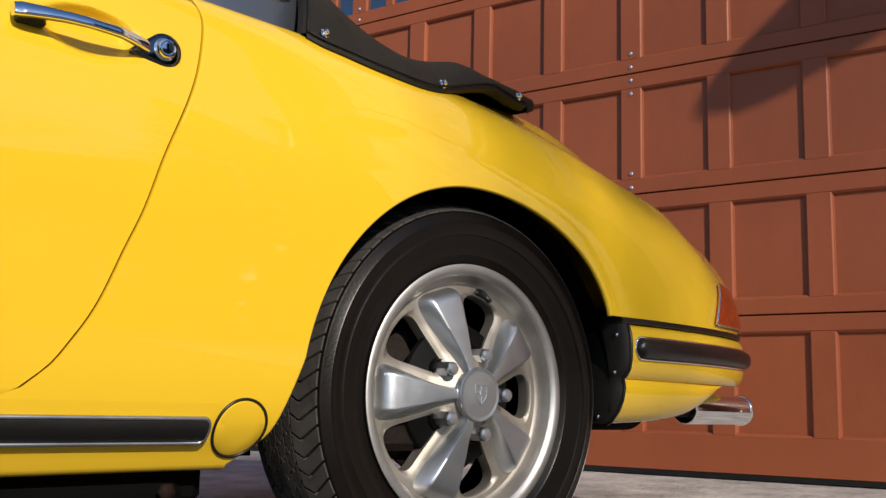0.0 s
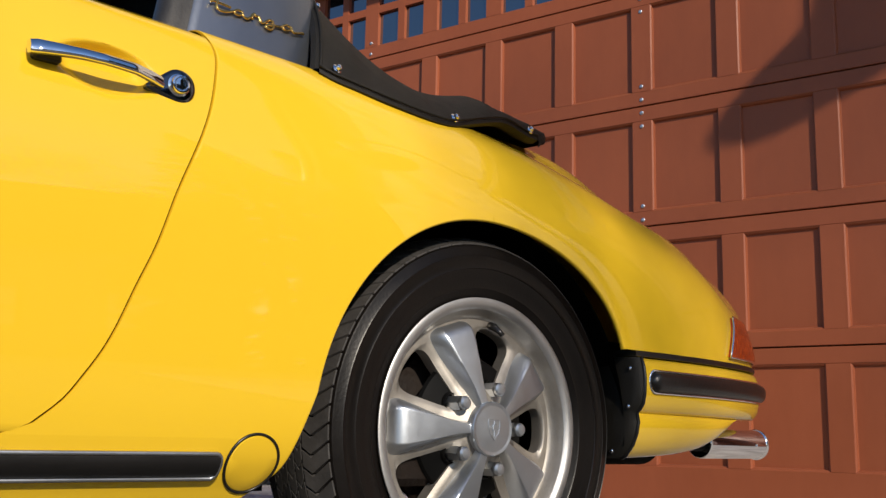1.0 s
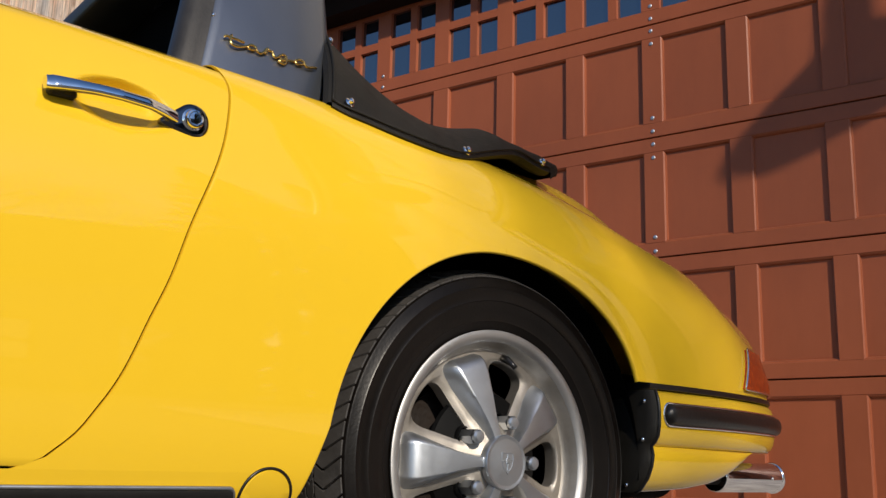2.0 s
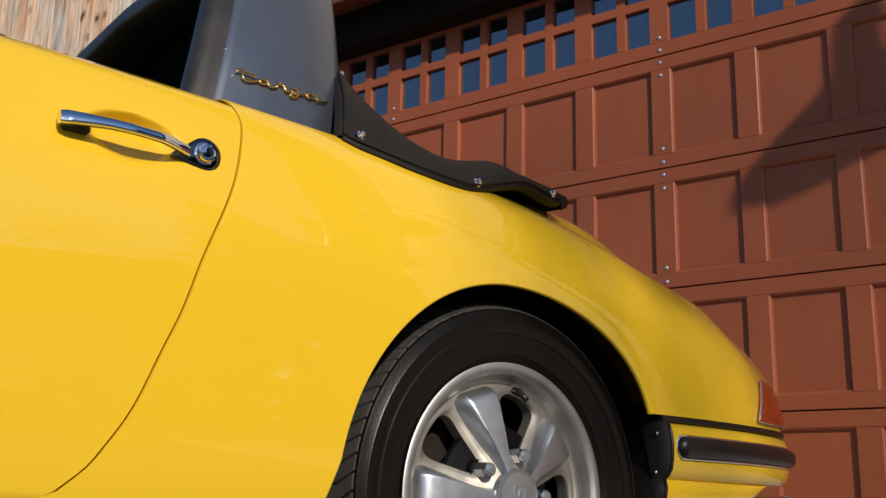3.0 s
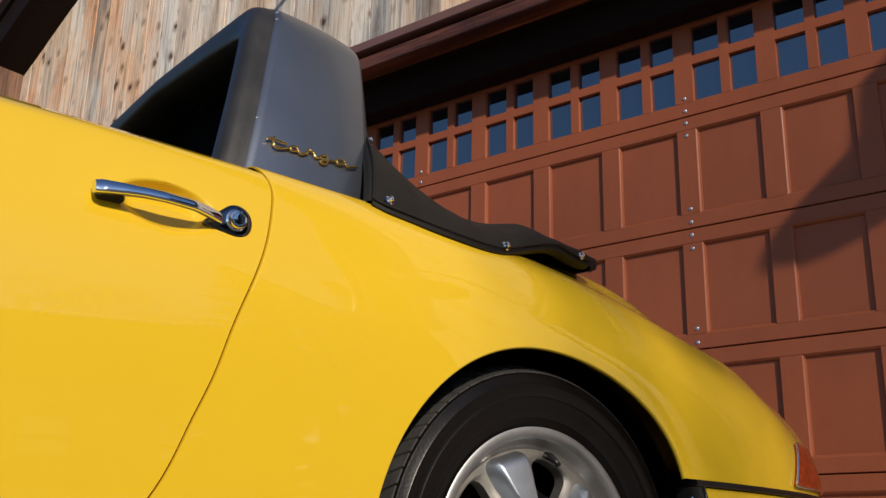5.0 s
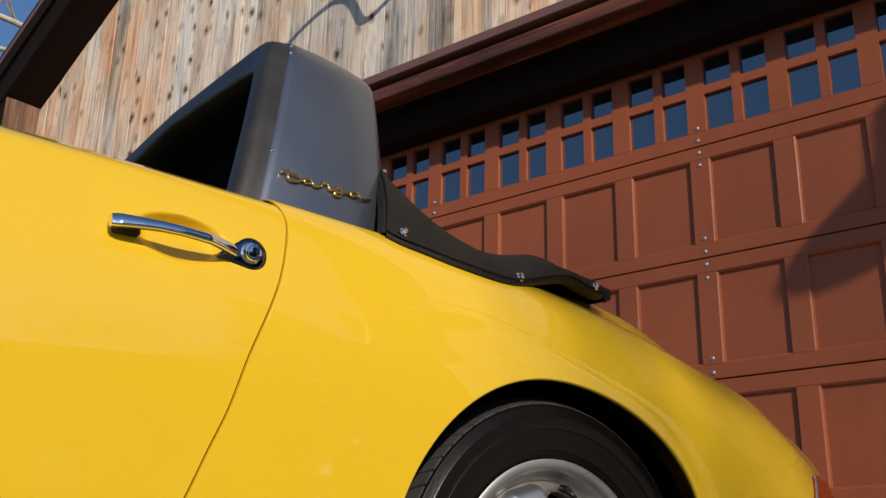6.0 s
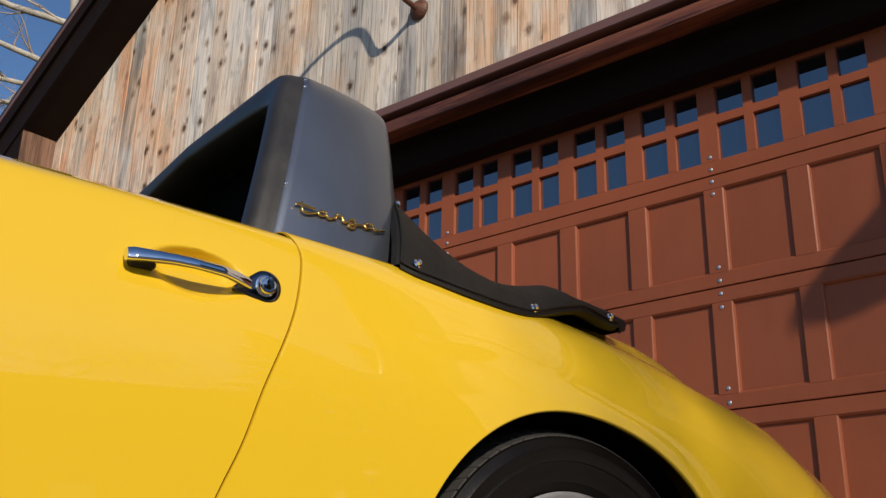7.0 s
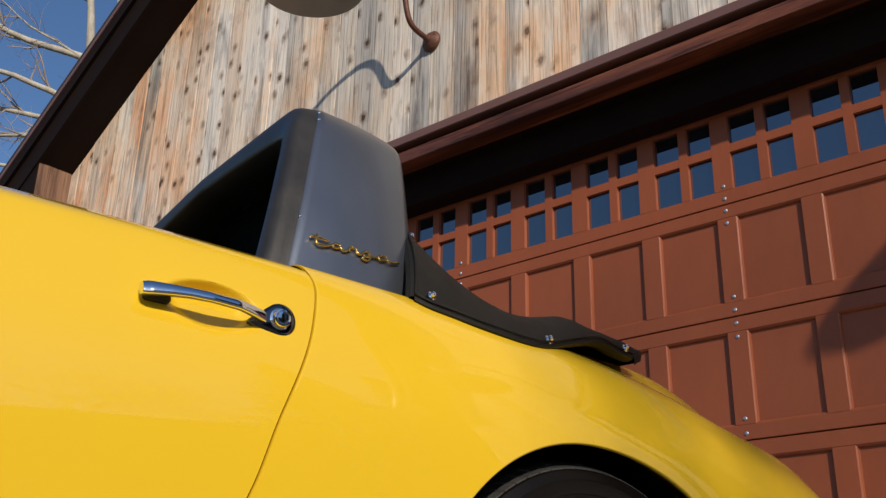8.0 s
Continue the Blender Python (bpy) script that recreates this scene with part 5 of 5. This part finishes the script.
MIRRORED = ("quarter_panel", "front_fender", "wheel", "wheel_well", "sill_strip", "tail_lamp", "bumper", "door_gap_seal", "boot_cover", "door")
for ob in list(car.children):
    if ob.name in MIRRORED:
        mirrored(ob, car)
for w in [o for o in car.children if o.name.split(".")[0] == "wheel"]:
    o = copy_thing(w, Matrix.Translation((-2.23, 0, 0)))
    o.name = "wheel"
bm = bmesh.new()
add_box(bm, -1.95, -0.30, 0.16, 2 * HALF - 0.16, 0.19, 0.24)
add_box(bm, -0.36, -0.31, 0.14, 2 * HALF - 0.14, 0.24, 0.80)
add_box(bm, -1.95, -1.88, 0.14, 2 * HALF - 0.14, 0.24, 0.78)
add_box(bm, -1.95, -0.30, 0.10, 0.14, 0.24, 0.78)
add_box(bm, -1.95, -0.30, 2 * HALF - 0.14, 2 * HALF - 0.10, 0.24, 0.78)
part("cockpit", bm, INSIDE, car, "black cockpit lining")
# ---- gooseneck lamps on the gable ----
def gooseneck(m):
    lamp_ob = thing("gooseneck_lamp", m, "rusty brown gooseneck barn lamp with wide dish shade on gable wall", "lamp", "lamps over the garage door")
    bm = bmesh.new()
    v = lathe(bm, [(0.058, 0.0), (0.058, -0.006), (0.05, -0.016), (0.035, -0.026), (0.02, -0.034), (0.016, -0.05)], 28)
    bm.faces.new(v[-1])
    bmesh.ops.recalc_face_normals(bm, faces=bm.faces)
    base = part("wall_plate", bm, RUST, lamp_ob, "", 40)
    for sx, sz in ((0.036, 0.02), (-0.036, -0.02)):
        bm = bmesh.new()
        v = lathe(bm, [(0.006, -0.010), (0.006, -0.022), (0.003, -0.025)], 10, "Y", (sx, 0, sz))
        bm.faces.new(v[-1])
        part("bolt", bm, RUST, base, "", 40)
    t = list(range(9))
    ay = spline(t, [0.0, -0.09, -0.165, -0.205, -0.25, -0.36, -0.56, -0.765, -0.83])
    az = spline(t, [0.0, 0.004, 0.03, 0.13, 0.29, 0.42, 0.465, 0.38, 0.12])
    bm = bmesh.new()
    tube(bm, [(0, float(ay(k / 5)), float(az(k / 5))) for k in range(41)], 0.0145, 12)
    part("arm", bm, RUST, lamp_ob, "", 60)
    bm = bmesh.new()
    c = (0, -0.83, -0.132)
    lathe(bm, [(0.02, 0.42), (0.045, 0.40), (0.052, 0.33), (0.055, 0.23), (0.07, 0.195), (0.115, 0.150), (0.185, 0.085), (0.243, 0.02), (0.249, 0.0), (0.245, -0.002), (0.239, 0.014), (0.18, 0.075), (0.11, 0.140), (0.07, 0.18), (0.02, 0.19)], 48, "Z", c)
    bmesh.ops.recalc_face_normals(bm, faces=bm.faces)
    part("shade", bm, ENAMEL, lamp_ob, "pale enamelled dish shade", 40)
    return lamp_ob


lamp_a = gooseneck(pose(-1.106, WALL_Y - 0.004, 3.247))
copy_thing(lamp_a, pose(2.735, WALL_Y - 0.004, 2.757))

# ---- bare trees ----
BARK = material("grey_bark", (0.34, 0.29, 0.23), 0.9, 0, 0, 0.45, 6, 0.8, 30, (1, 1, 0.3))
TWIG = material("brown_twigs", (0.36, 0.28, 0.22), 0.9, 0, 0, 0.3, 6)


def bare_tree(name, at, height, seed, label, lean=(0, 0), levels=4, thin=0.004, reach=1.0):
    rng = random.Random(seed)
    tree = thing(name, Matrix.Translation(at), label, "tree", "bare trees")
    limbs, twigs = bmesh.new(), bmesh.new()

    def branch(p, d, length, r, level):
        pts, rad = [p.copy()], [r]
        n = 7 if level < 2 else 5
        for i in range(n):
            d = (d + Vector((rng.gauss(0, 0.13), rng.gauss(0, 0.13), rng.gauss(0.03, 0.09)))).normalized()
            p = p + d * (length / n)
            pts.append(p.copy())
            rad.append(r * (1 - 0.75 * (i + 1) / n))
        tube(limbs if level < 3 else twigs, pts, rad, 9 if level == 0 else 6 if level < 3 else 3, False)
        if level >= levels:
            return
        kids = (10, 7, 7, 5, 0)[level]
        for k in range(kids):
            f = rng.uniform(0.3 if level == 0 else 0.2, 1.0)
            j = min(int(f * n), n - 1)
            q = pts[j].lerp(pts[j + 1], f * n - j)
            ax = d.orthogonal()
            ax.rotate(Matrix.Rotation(rng.uniform(0, 2 * math.pi), 3, d))
            nd = (d * rng.uniform(0.35, 0.9) + ax.normalized() * rng.uniform(0.6, 1.0)).normalized()
            branch(q, nd, length * rng.uniform(0.38, 0.62) * (reach if level == 0 else 1.0), max(rad[j] * rng.uniform(0.4, 0.65), thin), level + 1)

    branch(Vector((0, 0, -0.1)), Vector((lean[0], lean[1], 1)).normalized(), height, height * 0.017, 0)
    part("trunk", limbs, BARK, tree, "", 60)
    tagged(part("crown", twigs, TWIG, tree, "", 60), kind="stuff")
    return tree


PALE_BARK = material("pale_grey_bark", (0.46, 0.41, 0.33), 0.9, 0, 0, 0.5, 5, 0.8, 24, (1, 1, 0.4))


def spreading_tree(at, lean, limbs, seed):
    """A bare tree whose long limbs reach out to one side, each with a few forks and fine twigs."""
    rng = random.Random(seed)
    tree = thing("bare_tree", Matrix.Translation(at), "bare winter tree with long pale sweeping limbs behind garage", "tree", "bare trees")
    bm, fine = bmesh.new(), bmesh.new()
    side = Vector((-0.40, -0.92, 0))
    deep = Vector((-0.92, 0.40, 0))
    stem = lambda z: Vector((lean[0] * z + 0.06 * math.sin(z * 0.9), lean[1] * z + 0.08 * math.sin(z * 0.7 + 1), z))
    tube(bm, [stem(z) for z in [-0.1 + 0.5 * k for k in range(27)]], [0.19 * (1 - 0.055 * k * 0.62) for k in range(27)], 10, False)
    part("trunk", bm, PALE_BARK, tree, "pale grey trunk", 60)

    def wander(p, d, length, r, n, wild, sag):
        pts, rad = [p.copy()], [r]
        for i in range(n):
            d = (d + Vector((rng.gauss(0, wild), rng.gauss(0, wild), rng.gauss(0, wild) + sag))).normalized()
            p = p + d * (length / n)
            pts.append(p.copy())
            rad.append(r * (1 - 0.8 * (i + 1) / n))
        return pts, rad

    for z, rise, length, r, sag in limbs:
        pts, rad = wander(stem(z), (side + deep * rng.uniform(-0.25, 0.25) + Vector((0, 0, rise))).normalized(), length, r, 12, 0.07, sag)
        bm = bmesh.new()
        tube(bm, pts, rad, 8, False)
        part("limb", bm, PALE_BARK, tree, "", 60)
        for k in range(9):
            i = rng.randrange(2, 12)
            q = (side * rng.uniform(0.2, 1.0) + deep * rng.uniform(-0.8, 0.8) + Vector((0, 0, rng.uniform(-0.7, 0.9)))).normalized()
            p2, r2 = wander(pts[i], q, length * rng.uniform(0.14, 0.34), max(rad[i] * 0.4, 0.007), 6, 0.16, 0.0)
            tube(fine, p2, r2, 4, False)
            for j in range(5):
                m = rng.randrange(1, 6)
                q2 = (q + Vector((rng.gauss(0, 0.6), rng.gauss(0, 0.6), rng.gauss(0, 0.6)))).normalized()
                p3, r3 = wander(p2[m], q2, rng.uniform(0.25, 0.7), 0.0045, 4, 0.15, 0.0)
                tube(fine, p3, r3, 3, False)
    tagged(part("crown", fine, TWIG, tree, "", 60), kind="stuff")
    return tree


# height on the trunk, rise, length, radius and bend of each limb
spreading_tree((-11.12, 4.15, 0), (-0.05, -0.103), ((7.6, -0.02, 3.4, 0.045, -0.030), (7.95, 0.10, 3.6, 0.050, -0.012), (8.2, 0.22, 3.4, 0.055, -0.02), (7.0, 0.25, 3.4, 0.04, -0.03), (9.1, 0.20, 3.8, 0.062, 0.02), (10.2, 0.5, 3.0, 0.04, 0.0)), 5)
spreading_tree((-10.9, 4.75, 0), (-0.055, -0.118), ((8.8, 0.5, 2.4, 0.03, 0.02), (10.4, 0.6, 2.6, 0.03, 0.0)), 12)


def tail_shade_tree(at, height, low, reach, count, seed):
    """A slim upright tree, added out of view to shade the car's tail: a straight stem and many short steep limbs with
    twigs, from height low to the top.
    """
    rng = random.Random(seed)
    tree = thing("bare_tree", Matrix.Translation(at), "unseen slim bare tree with dense twigs added to shade the car's tail", "tree", "bare trees")
    limbs, twigs = bmesh.new(), bmesh.new()
    tube(limbs, [(0, 0, -0.1), (0.02, 0.01, low * 0.5), (0, 0, low), (0, 0, height)], [0.09, 0.05, 0.018, 0.006], 9, False)
    for k in range(count):
        z = low - 0.3 + (height - low) * (k + rng.random()) / count
        a = k * 2.39996
        d = Vector((math.cos(a), math.sin(a), 0))
        out = reach * rng.uniform(0.35, 1.12)
        rise = rng.uniform(0.35, 0.8)
        pts = [Vector((0, 0, z)) + d * (out * t ** 0.45) + Vector((rng.gauss(0, 0.02), rng.gauss(0, 0.02), rise * t * (0.6 + 0.4 * t))) for t in (0, 0.25, 0.5, 0.75, 1.0)]
        tube(limbs, pts, [0.013, 0.011, 0.009, 0.008, 0.004], 5, False)
        for j in range(5):
            i = rng.randrange(1, 4)
            q = pts[i].lerp(pts[i + 1], rng.random())
            v = (d * rng.uniform(-0.3, 0.8) + Vector((rng.gauss(0, 0.5), rng.gauss(0, 0.5), rng.uniform(0.2, 1.0)))).normalized()
            tube(twigs, [q, q + v * 0.15, q + v * 0.3 + Vector((0, 0, 0.03))], [0.006, 0.005, 0.003], 3, False)
    part("trunk", limbs, BARK, tree, "", 60)
    tagged(part("crown", twigs, TWIG, tree, "", 60), kind="stuff")


# unseen trees, added so that their twigs thin the sun on the tail
for x, y, low, seed in ((13.08, -9.28, 8.1, 9), (13.24, -9.02, 8.0, 17), (13.40, -8.75, 7.9, 23)):
    tail_shade_tree((x, y, -0.08), 10.2, low, 0.42, 31, seed)
far = bare_tree("bare_tree", (26.0, 7.0, 0.0), 12.0, 21, "bare winter tree in far yard", (0.0, 0.0), 4, 0.008)
for k, (x, y, s) in enumerate(((31, 13, 40), (24, 15, 130), (36, 6, 220), (30, -3, 300), (27, -11, 75), (20, -22, 160), (8, -27, 20), (34, 20, 95))):
    copy_thing(far, Matrix.Translation((x, y, 0)) @ Matrix.Rotation(radians(s), 4, "Z"))


# ---- the evergreen across the yard ----
NEEDLE = material("evergreen_needles", (0.035, 0.05, 0.022), 0.75, 0, 0, 0.4, 4)


def evergreen(at, height, radius, seed):
    rng = random.Random(seed)
    tree = thing("evergreen_tree", Matrix.Translation(at), "tall dark green conifer standing across the yard", "tree", "conifers across the yard")
    bm = bmesh.new()
    tube(bm, [(0, 0, -0.1), (0.05, 0, height * 0.5), (0, 0.03, height * 0.97)], [0.22, 0.13, 0.02], 10, False)
    part("trunk", bm, BARK, tree, "", 60)
    bm = bmesh.new()
    for k in range(560):
        f = (k + rng.random()) / 560
        z = height * (0.05 + 0.95 * f)
        reach = radius * (1 - f) ** 0.85 * rng.uniform(0.75, 1.12) + 0.12
        a = k * 2.39996 + rng.uniform(-0.3, 0.3)
        d, sd = Vector((math.cos(a), math.sin(a), 0)), Vector((-math.sin(a), math.cos(a), 0))
        spine = [Vector((0, 0, z)) + d * (reach * t) + Vector((0, 0, -0.28 * reach * t * t + rng.uniform(-0.04, 0.04))) for t in (0.1, 0.35, 0.6, 0.8, 0.93)]
        for i in range(4):
            for side in (-1, 1):
                for r in range(3):
                    p = spine[i].lerp(spine[i + 1], rng.random())
                    w = (0.20 + 0.22 * reach) * (1 - 0.15 * i) * rng.uniform(0.6, 1.1)
                    q = p + sd * (side * w * 0.7) + d * (w * rng.uniform(0.4, 1.0)) + Vector((0, 0, rng.uniform(-0.35, 0.1) * w))
                    m = p.lerp(q, 0.45)
                    off = d * (-0.12 * w) + Vector((0, 0, rng.uniform(-0.12, 0.12) * w))
                    bm.faces.new([bm.verts.new(c) for c in (p, m + off, q, m - off + sd * (side * 0.1 * w))])
    tagged(part("crown", bm, NEEDLE, tree, "dark green drooping needles", 60), kind="stuff")
    return tree


pine = evergreen((18.96, 2.9, -0.08), 16.5, 4.0, 5)
for x, y, a in ((17.9, 5.6, 70), (16.0, 8.9, 200), (22.5, 8.0, 300)):
    copy_thing(pine, Matrix.Translation((x, y, -0.08)) @ Matrix.Rotation(radians(a), 4, "Z"))


# ---- the house across the yard ----
HOUSE_WALL = material("grey_clapboard", (0.30, 0.29, 0.27), 0.7, 0, 0, 0.15, 4, 0.1, 30)
house = thing("house", pose(25.0, -4.6, 0, 0, 0, 20), "long grey clapboard house with dark shingled roof across the yard", "house")
part("wall", box(-3.2, 3.2, -8.0, 8.0, -0.1, 4.2), HOUSE_WALL, house)
bm = bmesh.new()
ends = [[(-3.7, y, 3.95), (0.0, y, 7.75), (3.7, y, 3.95), (3.7, y, 3.75), (0.0, y, 7.5), (-3.7, y, 3.75)] for y in (-8.4, 8.4)]
v = grid(bm, ends, True)
bm.faces.new(v[0])
bm.faces.new(v[1])
bmesh.ops.recalc_face_normals(bm, faces=bm.faces)
part("roof", bm, SHINGLE, house, "dark shingled gable roof")
for y in (-8.0, 7.85):
    bm = bmesh.new()
    tri = [[(-3.2, y + d, 4.2), (3.2, y + d, 4.2), (0.0, y + d, 7.45)] for d in (0, 0.15)]
    v = grid(bm, tri, True)
    bm.faces.new(v[0])
    bm.faces.new(v[1])
    bmesh.ops.recalc_face_normals(bm, faces=bm.faces)
    part("gable", bm, HOUSE_WALL, house)
for y in (-6.2, -3.6, 1.2, 3.8, 6.4):
    window = part("window", box(-3.24, -3.16, y - 0.55, y + 0.55, 1.0, 2.5, 0.01), DARK_TRIM, house, "dark framed window")
    for z in (1.08, 1.79):
        part("pane", box(-3.252, -3.2405, y - 0.47, y + 0.47, z, z + 0.63), GLASS_DARK, window)
part("house_door", box(-3.24, -3.15, -1.7, -0.75, 0.05, 2.1, 0.01), DARK_TRIM, house, "dark brown front door")
